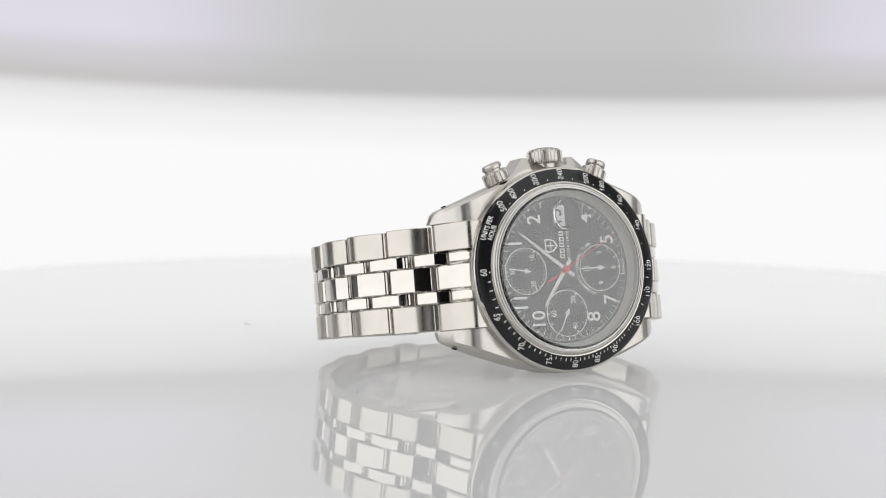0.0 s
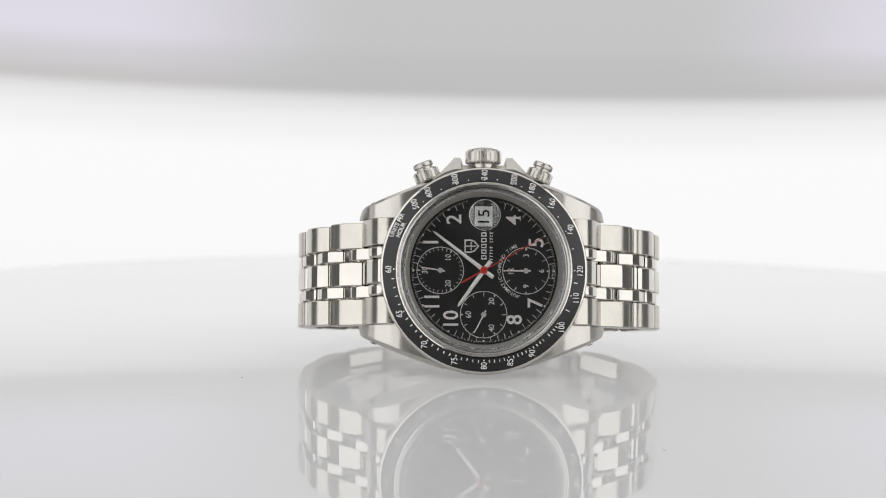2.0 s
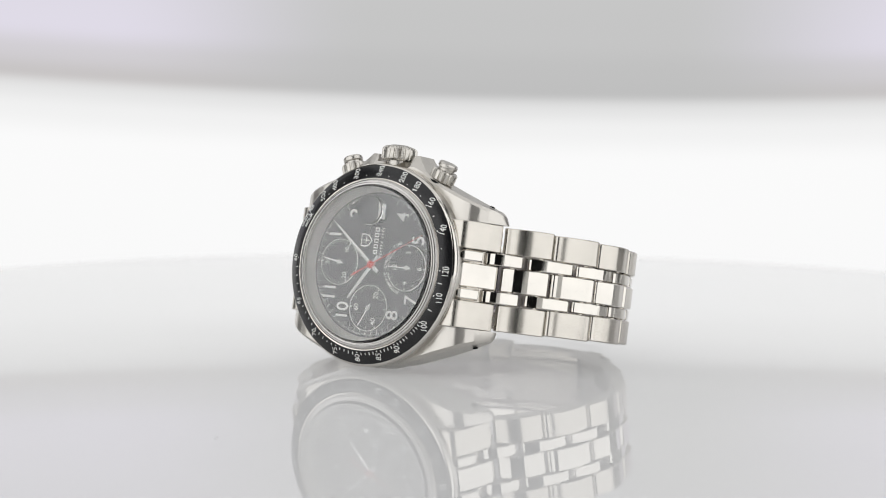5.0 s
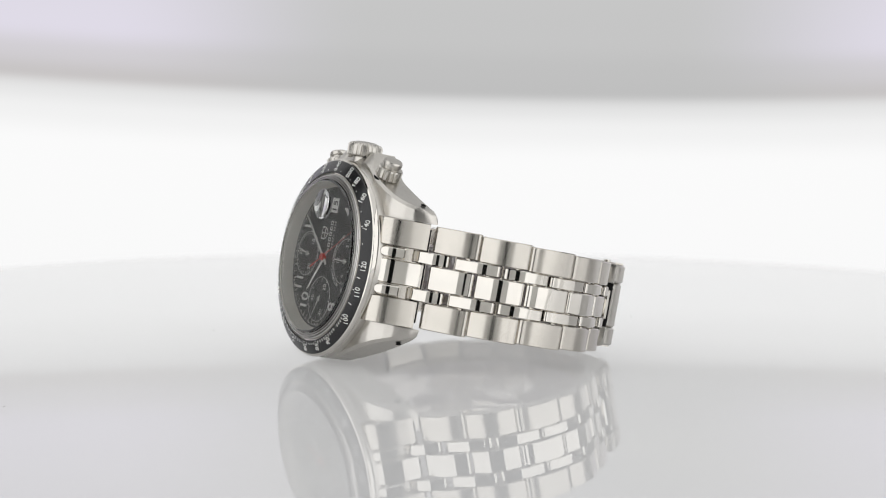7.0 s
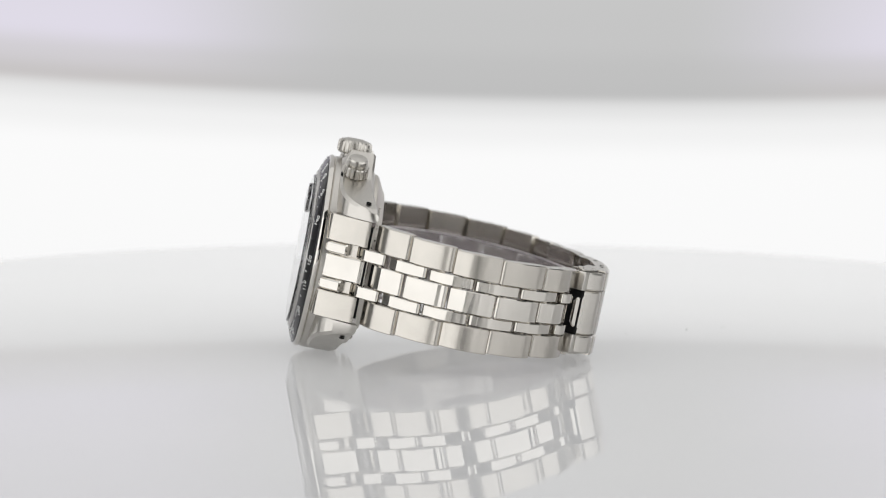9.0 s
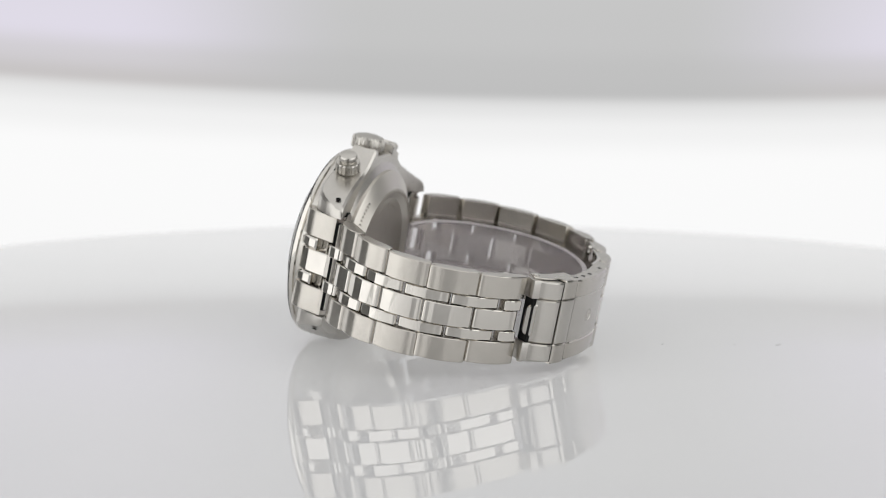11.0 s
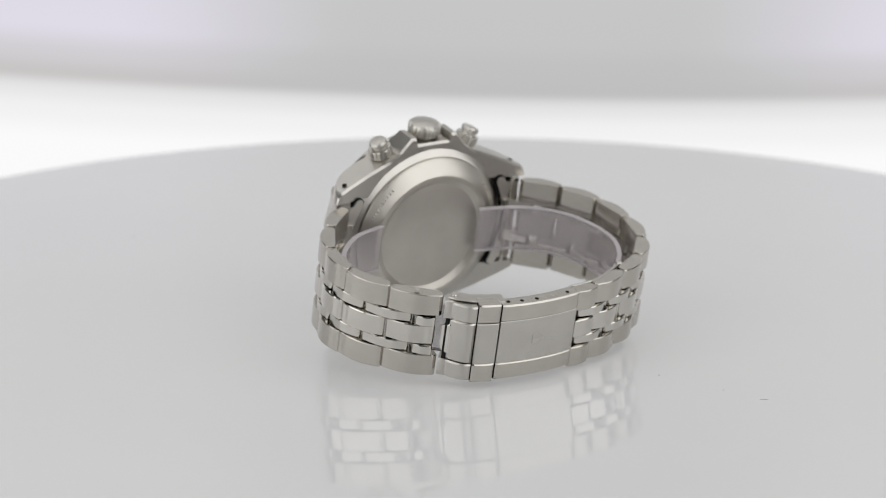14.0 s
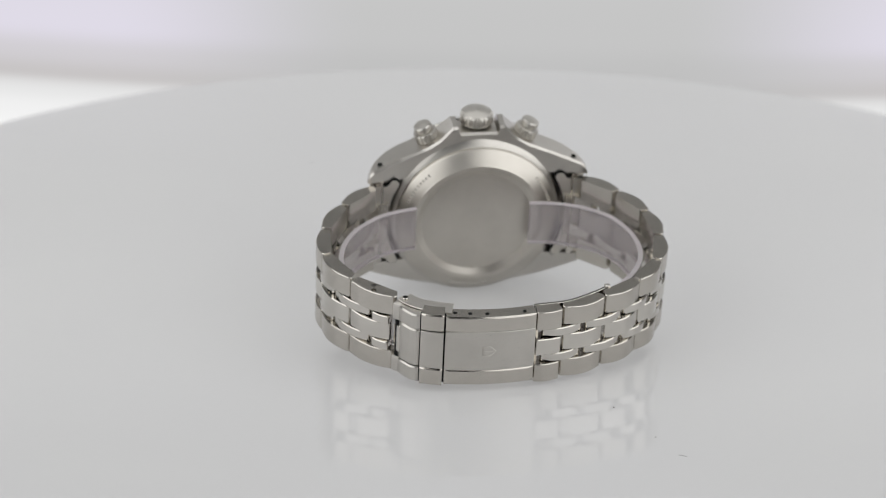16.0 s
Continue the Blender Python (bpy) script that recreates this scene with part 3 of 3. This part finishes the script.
def make_crystal(watch):
    """One solid block of sapphire: flat top, eased rim, and a domed date magnifier standing on it."""
    bm = bmesh.new()

    def hoop(r, y, z, n):
        return [bm.verts.new((r * math.cos(2 * math.pi * i / n), y, z + r * math.sin(2 * math.pi * i / n))) for i in range(n)]

    def skin(a, b):
        for i in range(len(a)):
            j = (i + 1) % len(a)
            bm.faces.new((a[i], a[j], b[j], b[i]))
    rim = [hoop(r, y, 0, 128) for r, y in ((14.75, -1.6), (14.95, -1.4), (15.05, -1.15), (15.05, -0.1))]
    for a, b in zip(rim, rim[1:]):
        skin(a, b)
    bm.faces.new(rim[-1])
    dome = [hoop(r, y, 10.2, 64) for r, y in ((2.95, -1.6), (2.93, -1.95), (2.8, -2.1), (2.5, -2.17), (2.0, -2.27), (1.4, -2.36), (0.7, -2.42))]
    for a, b in zip(dome, dome[1:]):
        skin(a, b)
    tip = bm.verts.new((0, -2.44, 10.2))
    for i in range(64):
        bm.faces.new((dome[-1][i], dome[-1][(i + 1) % 64], tip))
    edges = [bm.edges.get((c[i], c[(i + 1) % len(c)])) for c in (rim[0], dome[0]) for i in range(len(c))]
    bmesh.ops.triangle_fill(bm, edges=edges, use_beauty=True)
    crystal = part("crystal", bm, CRYSTAL, watch, "clear sapphire crystal with a round domed date magnifier", angle=24)
    crystal.visible_shadow = False


def make_crown(watch):
    teeth = lambda k0, k1, n, d: (lambda a, k: 1 - (d if k0 <= k <= k1 and math.sin(a * n) < -0.25 else 0.0))
    at = (0, 5.3, 0.15)
    bm = lathe(((2.2, 18.5), (2.2, 20.3), (2.9, 20.35), (3.35, 20.6), (3.45, 20.9), (3.45, 22.5), (3.3, 22.8), (2.9, 23.1), (1.6, 23.45), (0.0, 23.55)), 120, "z", None, at, teeth(3, 6, 22, 0.07))
    part("crown", bm, FLUTED, watch, "fluted steel winding crown", angle=28)
    for s in (-1, 1):
        m = pose(s * 0.01035, 0.0058, 0.0176) @ pose(0, 0, 0, 0, s * 22, 0)
        bm = lathe(((1.2, -2.5), (1.2, -0.35), (2.1, -0.35), (2.42, -0.15), (2.5, 0.0), (2.5, 1.65), (2.28, 1.9), (1.6, 1.95), (1.6, 2.4), (1.8, 2.45), (1.9, 2.6), (1.9, 3.15), (1.7, 3.45), (0.0, 3.58)), 96, "z", None, (0, 0, 0), teeth(3, 5, 16, 0.1))
        pusher = part("pusher", bm, FLUTED, watch, "screw-down steel chronograph pusher", m=m, angle=28)
        part("pusher_seat", lathe(((2.75, -1.8), (2.75, -0.5), (2.65, -0.38), (1.0, -0.38)), 48, "z"), DARK, pusher, "black ring painting the shade under the pusher")


# outer line of the bracelet, link joint by link joint
SIX_SIDE = [(23.0, 10.3), (30.8, 16.8), (35.9, 25.6), (36.9, 35.4), (32.1, 44.8), (23.5, 52.1)]
TWELVE_SIDE = [(-23.0, 10.3), (-30.1, 16.6), (-34.9, 24.7), (-36.0, 34.2), (-33.6, 43.4), (-27.6, 50.4), (-19.3, 55.2), (-9.8, 58.2)]
HALF_END = (-4.0, 58.95)


def link_mesh(length, z0, z1, thick, crown=0.6, ease=0.16, round_end=1.1):
    """One link: flat inside, arched outside with well rounded ends, easing on its long edges."""
    h = length / 2
    drop = round_end * 0.85
    flat = h - round_end
    lean = min(0.65, length * 0.08)
    prof = [(-h + lean + 0.15, -thick), (-h + lean * 0.8, -thick + 0.3), (-h, -crown - drop)]
    for k in range(1, 5):
        a = math.pi / 2 * k / 5
        prof.append((-h + round_end * (1 - math.cos(a)), -crown - drop * (1 - math.sin(a))))
    side = list(prof)
    for k in range(13):
        x = -flat + 2 * flat * k / 12
        prof.append((x, -crown * (x / flat) ** 2))
    prof += [(-x, y) for x, y in reversed(side)]
    inset = lambda d, z: [(x * (1 - d / h * 0.6), y - d if y > -thick * 0.6 else y, z) for x, y in prof]
    return loft([inset(ease, z0), inset(0, z0 + ease), inset(0, z1 - ease), inset(ease, z1)])


def frame_on(a, b):
    """The pose of a link whose outer face lies on the chord a-b."""
    a, b = Vector(a), Vector(b)
    d = (b - a).normalized()
    out = Vector((d.y, -d.x))
    if out.dot((a + b) / 2 - Vector((0, 30))) < 0:
        out = -out
    mid = (a + b) / 2
    x, y = Vector((d.x, d.y, 0)), Vector((out.x, out.y, 0))
    z = x.cross(y)
    m = Matrix((x, y, z)).transposed().to_4x4()
    return Matrix.Translation(Vector((mid.x, mid.y, 0)) * 0.001) @ m, (b - a).length


def make_bracelet(watch):
    rnd = random.Random(11)
    for side, joints in (("six", SIX_SIDE), ("twelve", TWELVE_SIDE)):
        n = len(joints) - 1
        half = lambda k: 10.0 - 1.55 * min(1.0, k / 5.6)
        pins = bmesh.new()
        inner, rods = [], []
        for k, (a, b) in enumerate(zip(joints, joints[1:])):
            m, L = frame_on(a, b)
            inner.append((m, L))
            for f in (-0.26, 0.26):
                w = half(k) - 0.35
                p = m @ Vector((f * L * 0.001, -0.002, 0))
                lathe(((0.5, -w), (0.5, w)), 12, "z", pins, (p.x * 1000, p.y * 1000, 0))
            for f in (0.0, 0.5) if k < n - 1 else (0.0,):    # thin rods that show in the gaps
                p = m @ Vector((f * L * 0.001, -0.0023, 0))
                rods.append((p.x, p.y, w))
        chain = part("bracelet", pins, SATIN, watch, "steel five-row bracelet, outer rows brushed and inner rows polished")
        for x, y, w in rods:
            part("joint_rod", lathe(((0.24, -w), (0.24, w)), 10, "z"), SATIN, chain, m=pose(x, y, 0))

        def piece(name, m, L, z0, z1, mat, thick, crown, ends):
            w = frame_jitter(rnd)
            part(name, link_mesh(L, z0, z1, thick, crown, 0.16, ends), mat, chain, m=m @ w)
        spans = [(a, b, k, 1.0) for k, (a, b) in enumerate(zip(joints, joints[1:]))]
        if side == "twelve":
            spans.append((joints[-1], HALF_END, n, 0.5))
        for a, b, k, _ in spans:
            m, L = frame_on(a, b)
            w = half(k + 0.5)
            u = w / 10.0
            if k == n:    # the half link that enters the cover
                piece("centre_link", m, L - 0.7, -2.25 * u, 2.25 * u, POLISHED, 2.9, 0.15, 0.4)
                for z0, z1 in ((4.9 * u, w), (-w, -4.9 * u)):
                    piece("outer_link", m, L - 0.5, z0, z1, SATIN, 3.2, 0.3, 0.6)
                continue
            piece("outer_link", m, L - 0.6, 4.9 * u, w, SATIN, 3.05, 0.8, 1.0)
            piece("outer_link", m, L - 0.6, -w, -4.9 * u, SATIN, 3.05, 0.8, 1.0)
            short = 0.7 if side == "six" and k == n - 1 else 0.0     # the last links stop short of the clasp's slot
            piece("centre_link", m @ pose(-short * 0.0005, 0, 0), L - 0.95 - short, -2.3 * u, 2.3 * u, POLISHED, 3.0, 0.8, 0.8)
            if side == "six" and k == n - 1:
                recess = lathe(((0.72, -0.1), (0.72, 0.015), (0.0, 0.015)), 24, "z")
                part("screw_recess", recess, DARK, chain, m=m @ pose(-0.27 * L * 0.001, -0.0019, w * 0.001))
                screw = lathe(((0.54, -0.1), (0.54, 0.02), (0.48, 0.05), (0.0, 0.05)), 24, "z")
                screw = part("link_screw", screw, TURNED, chain, "slotted screw head in the link's edge", m=m @ pose(-0.27 * L * 0.001, -0.0019, w * 0.001))
                part("screw_slot", strip([(-0.36, -0.12), (0.36, 0.12)], 0.0, 0.065, 0.24, 3, 0.12, 0.01), DARK, screw)
        mids = [((Vector(a) + Vector(b)) / 2) + push_out(a, b, 0.25) for a, b in zip(joints, joints[1:])]
        first, last = Vector(joints[0]), Vector(joints[-1])
        row = [Vector((math.copysign(20.9, first.x), 7.3))] + mids + ([Vector(HALF_END) + Vector((-1.2, -0.2))] if side == "twelve" else [last])
        for k, (a, b) in enumerate(zip(row, row[1:])):
            m, L = frame_on(a, b)
            u = half(k) / 10.0
            for s in (-1, 1):
                z0, z1 = sorted((s * 2.45 * u, s * 4.74 * u))
                short = 0.6 if side == "six" and k == len(row) - 2 else 0.0
                piece("narrow_link", m @ pose(-short * 0.0005, 0, 0), L - 1.2 - short, z0, z1, POLISHED, 2.95, 0.75 if L > 6.5 else 0.2, 0.8 if L > 6.5 else 0.5)


def push_out(a, b, d):
    a, b = Vector(a), Vector(b)
    t = (b - a).normalized()
    o = Vector((t.y, -t.x))
    return (o if o.dot((a + b) / 2 - Vector((0, 30))) > 0 else -o) * d


def frame_jitter(rnd):
    return pose(rnd.uniform(-0.03, 0.03) * 0.001, rnd.uniform(-0.05, 0.05) * 0.001, 0, 0, 0, rnd.uniform(-0.7, 0.7))


def make_end_links(watch):
    for s in (1, -1):
        curve = [(s * x, y) for x, y in ((16.2, 1.95), (17.6, 2.05), (18.9, 2.3), (19.9, 3.1), (20.8, 4.4), (21.7, 6.4), (22.4, 8.4), (22.95, 10.1))]
        end = part("end_link", strip(curve, -4.88, 4.88, 2.2, 20, -1.9, 0.1), SATIN, watch, "brushed steel end link between the lugs")
        for a, b in ((4.92, 10.05), (-10.05, -4.92)):
            part("outer_block", strip(curve, a, b, 3.0, 24, 0.0, 0.12), SATIN, end, "brushed outer block of the end link")
        part("centre_strip", strip(curve, -2.3, 2.3, 2.2, 24, -0.1, 0.22), POLISHED, end, "polished centre strip")
        prong = curve[2:6]
        for a, b in ((2.5, 4.72), (-4.72, -2.5)):
            mid, half = (a + b) / 2, (b - a) / 2
            bm = strip(prong, -half, half, 1.9, 18, 0.12, 0.35, taper=lambda f: math.sqrt(max(0.12, 1 - (1 - min(1, f / 0.22)) ** 2)))
            part("narrow_strip", bm, POLISHED, end, "polished round-ended prong", m=pose(0, 0, mid * 0.001))
        # plate behind the case that hooks round the lug, its seam's shade painted black
        for grow, y0, y1, mat, name, label in ((0.22, 9.6, 10.62, DARK, "plate_seam", "black rim painting the seam's shade round the inner plate"), (0.0, 9.7, 10.85, BACK, "inner_plate", "steel inner plate with rounded hooks")):
            bm = bmesh.new()
            arc = [(math.sqrt((19.05 - grow) ** 2 - z * z), z) for z in (0, 2, 4, 6, 7.5, 8.6)]
            knob = [(17.75 + (1.05 + grow) * math.cos(radians(a)), 9.35 + (1.05 + grow) * math.sin(radians(a))) for a in range(190, -20, -30)]
            half = [(22.35 + grow, 0), (22.35 + grow, 8.75 + grow), (19.3, 8.95 + grow)] + knob[::-1] + arc[:0:-1]
            outline = half + [(x, -z) for x, z in reversed(half[1:])]
            outline = [p for p in outline[:len(half)]] + [(arc[0][0], 0)] + outline[len(half):]
            loft([[(s * x, y, z) for x, z in outline] for y in (y0, y1)], bm)
            part(name, bm, mat, end, label)


def make_clasp(watch):
    hinge = [(22.6, 52.9), (22.2, 54.4), (21.3, 55.7), (20.4, 56.7), (19.0, 57.35)]
    lead = [(18.75, 57.45), (16.6, 58.15), (14.35, 58.65)]
    cover = [(13.95, 58.7), (9.5, 59.35), (5.0, 59.65), (0.5, 59.55), (-4.0, 59.05)]
    inside = [(21.0, 52.6), (18.0, 55.6), (13.0, 57.4), (8.0, 58.0), (0.0, 58.2), (-5.0, 57.6)]
    bm = strip(cover, -7.6, 7.6, 0.9, 20, -0.2, 0.1)
    strip(inside, -7.2, 7.2, 0.8, 24, -0.6, 0.1, bm)
    clasp = part("clasp", bm, SATIN, watch, "brushed steel folding clasp", m=pose(0, 0, 0.0005))
    for z0, z1 in ((4.55, 8.15), (-8.15, -4.55)):
        part("cover_band", strip(cover, z0, z1, 3.0, 22, 0.0, 0.3), SATIN, clasp, "brushed outer band of the cover")
    part("cover_panel", strip(cover, -4.5, 4.5, 0.9, 22, -0.16, 0.06), FLANK, clasp, "smooth centre panel of the cover")
    for z0, z1 in ((4.45, 8.45), (-8.45, -4.45)):
        part("lead_band", strip(lead, z0, z1, 3.2, 10, 0.06, 0.3), SATIN, clasp, "brushed band of the safety flap")
    part("lead_panel", strip(lead, -4.36, 4.36, 1.6, 10, 0.0, 0.12), FLANK, clasp, "smooth centre of the flap's lead")
    part("flap_panel", strip(hinge, -4.4, 4.4, 1.0, 14, -0.05, 0.35), FLANK, clasp, "smooth safety flap with a lipped end")
    for z0, z1 in ((4.5, 8.0), (-8.0, -4.5)):
        part("flap_pad", strip(hinge, z0, z1, 3.0, 14, 0.05, 0.3), FLANK, clasp, "raised rounded flap pad")
    part("flap_lip", strip([(23.25, 51.75), (23.05, 52.5), (22.85, 53.1), (22.5, 53.9)], -3.3, 3.3, 0.7, 10, 0.0, 0.3, taper=lambda f: 0.62 + 0.38 * math.sqrt(1 - (1 - f) ** 2)), POLISHED, clasp, "bright curled lip of the flap")
    for s in (1, -1):
        z = s * 8.1
        bm = strip([(22.75, 52.2), (21.6, 53.7), (18.8, 55.8), (13.0, 57.9)], min(z, z + s * 0.32), max(z, z + s * 0.32), 3.2, 14, -0.3, 0.08)
        part("side_plate", bm, FLANK, clasp, "flat steel side plate")
        part("hinge_pin", lathe(((0.62, 0.0), (0.62, 0.3), (0.5, 0.42), (0.0, 0.42)), 24, "z"), POLISHED, clasp, "round hinge pin head", m=pose(0.0211, 0.0519, (z + s * 0.3) * 0.001, 0 if s > 0 else 180, 0, 0))
    # the flap's open end: two square cheeks beside a slot with its shade painted black
    run, rise, foot = Vector((-0.76, 0.65)), Vector((0.65, 0.76)), Vector((23.0, 52.55))

    def end_block(t0, t1, h0, h1, z0, z1):
        corner = lambda t, h: foot + run * t + rise * h
        ring4 = [corner(t0, h0), corner(t1, h0), corner(t1, h1), corner(t0, h1)]
        bm = loft([[(p.x, p.y, z) for p in ring4] for z in (z0, z1)])
        bmesh.ops.bevel(bm, geom=list(bm.edges), offset=0.12, segments=2, affect="EDGES", profile=0.5)
        return bm
    for z0, z1 in ((4.4, 8.05), (-8.05, -4.4)):
        part("flap_cheek", end_block(-0.45, 1.3, -2.5, 0.45, z0, z1), FLANK, clasp, "square polished cheek of the flap")
    part("slot", end_block(0.1, 0.9, -2.6, 0.35, -4.42, 4.42), DARK, clasp, "black block painting the slot's shade behind the flap")
    part("flap_joint", strip([(19.0, 57.25), (18.6, 57.45)], -8.1, 8.1, 2.0, 4, -0.35, 0.03), DARK, clasp, "black strip painting the joint's shade across the flap")
    part("cover_gap", strip([(14.6, 58.4), (13.7, 58.65)], -8.0, 8.0, 2.6, 4, -0.45, 0.05), DARK, clasp, "black strip painting the shade between flap and cover")
    for x, y, r in ((12.0, 57.3, 0.42), (9.1, 57.85, 0.42), (5.8, 58.2, 0.42), (2.0, 58.25, 0.3), (-1.7, 57.95, 0.4)):
        for s in (1, -1):
            bm = lathe(((r, -0.05), (r, 0.04), (r * 0.8, 0.04), (0.0, 0.03)), 20, "z")
            part("adjuster_hole", bm, DARK if r != 0.3 else POLISHED, clasp, "spring bar hole, its shade painted black" if r != 0.3 else "spring bar end", m=pose(x * 0.001, y * 0.001, s * 0.00815, 0 if s > 0 else 180, 0, 0))
    part("fold_blade", strip([(-4.0, 56.0), (-11.0, 55.2), (-17.0, 52.6), (-19.5, 51.1)], 4.2, 8.0, 0.5, 14, 0.0, 0.08), POLISHED, clasp, "inner folding blade")
    part("blade_latch", block(-20.3, -19.2, 50.2, 51.2, 6.8, 8.3, bevel=0.1), POLISHED, clasp, "small latch stub")
    # a faint pressed shield
    bm = bmesh.new()
    for a, b in (((-1.0, 1.2), (1.0, 1.2)), ((-1.0, 1.2), (-1.15, -0.2)), ((1.0, 1.2), (1.15, -0.2)), ((-1.15, -0.2), (0, -1.5)), ((1.15, -0.2), (0, -1.5)), ((0, 1.2), (0, -1.0))):
        d = Vector((b[0] - a[0], b[1] - a[1])).normalized() * 0.05
        loft([[(5.3 + q[1] - d.x, 59.5, q[0] + d.y), (5.3 + q[1] + d.x, 59.5, q[0] - d.y), (5.3 + q[1], 59.59, q[0])] for q in (a, b)], bm)
    part("pressed_emblem", bm, FLANK, clasp, "faint pressed emblem")
    part("pin_screw", lathe(((0.55, 0.0), (0.55, 0.06), (0.0, 0.06)), 20, "z"), POLISHED, clasp, "slotted link screw", m=pose(0.0268, 0.0474, 0.00875))


def make_film(watch):
    line = [(13.4, 13.6), (15.6, 14.0), (21.8, 16.2), (28.0, 21.8), (31.4, 29.4), (31.0, 37.8), (25.6, 45.6), (16.0, 51.6), (4.0, 54.6), (-6.0, 54.3), (-17.0, 50.7), (-25.5, 44.4),
            (-30.2, 36.6), (-30.5, 28.5), (-27.3, 20.8), (-21.3, 16.0), (-15.0, 14.0), (-10.8, 13.5)]
    part("protective_film", strip(line, -4.6, 5.2, 0.45, 90, 0.0, 0.1), FILM, watch, "clear plastic protective strip lining the bracelet")
    for z in (-4.6, 5.2):
        part("film_edge", strip(line, z - 0.12, z + 0.12, 0.95, 90, 0.08, 0.04), FILM_EDGE, watch, "milky cut edge of the plastic strip")


def wristwatch():
    watch = new("wristwatch")
    make_case(watch)
    make_back(watch)
    make_bezel(watch)
    make_dial(watch)
    make_hands(watch)
    make_crystal(watch)
    make_crown(watch)
    make_end_links(watch)
    make_bracelet(watch)
    make_clasp(watch)
    make_film(watch)
    return tagged(watch, "steel chronograph wristwatch with black dial and closed bracelet, standing on edge", "wristwatch")


room()
# unseen lights: the sides set from crystal reflections, the overhead added as fill
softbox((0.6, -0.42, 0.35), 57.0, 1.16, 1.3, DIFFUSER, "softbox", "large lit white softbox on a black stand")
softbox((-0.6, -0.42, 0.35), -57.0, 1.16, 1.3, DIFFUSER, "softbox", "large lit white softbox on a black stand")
softbox((0, 0.1, 1.15), 0, 1.9, 1.7, TOP_DIFFUSER, "overhead_fill", "added unseen overhead fill light, a wide white softbox hung from the ceiling", stand=False)
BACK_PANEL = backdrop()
bench()
# unseen white cards added to brighten the links' dark reflections
bounce_card(-0.235, -0.07)
bounce_card(0.055, 0.235)
TABLE = turntable()
WATCH = wristwatch()

# the watch's rest on the table: turned 8.2 degrees, leaning back
REST = pose(0.0030, -0.03591, 0.0203, 0, 0, 8.2) @ pose(0, 0, 0, -11.0, 0, 0)


def motions():
    turned = lambda a: pose(0, 0, 0, 0, 0, a)
    walk(WATCH, [(t, turned(a) @ REST) for t, a in SPIN])
    walk(TABLE, [(t, turned(a)) for t, a in SPIN])
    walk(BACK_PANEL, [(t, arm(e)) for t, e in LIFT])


motions()
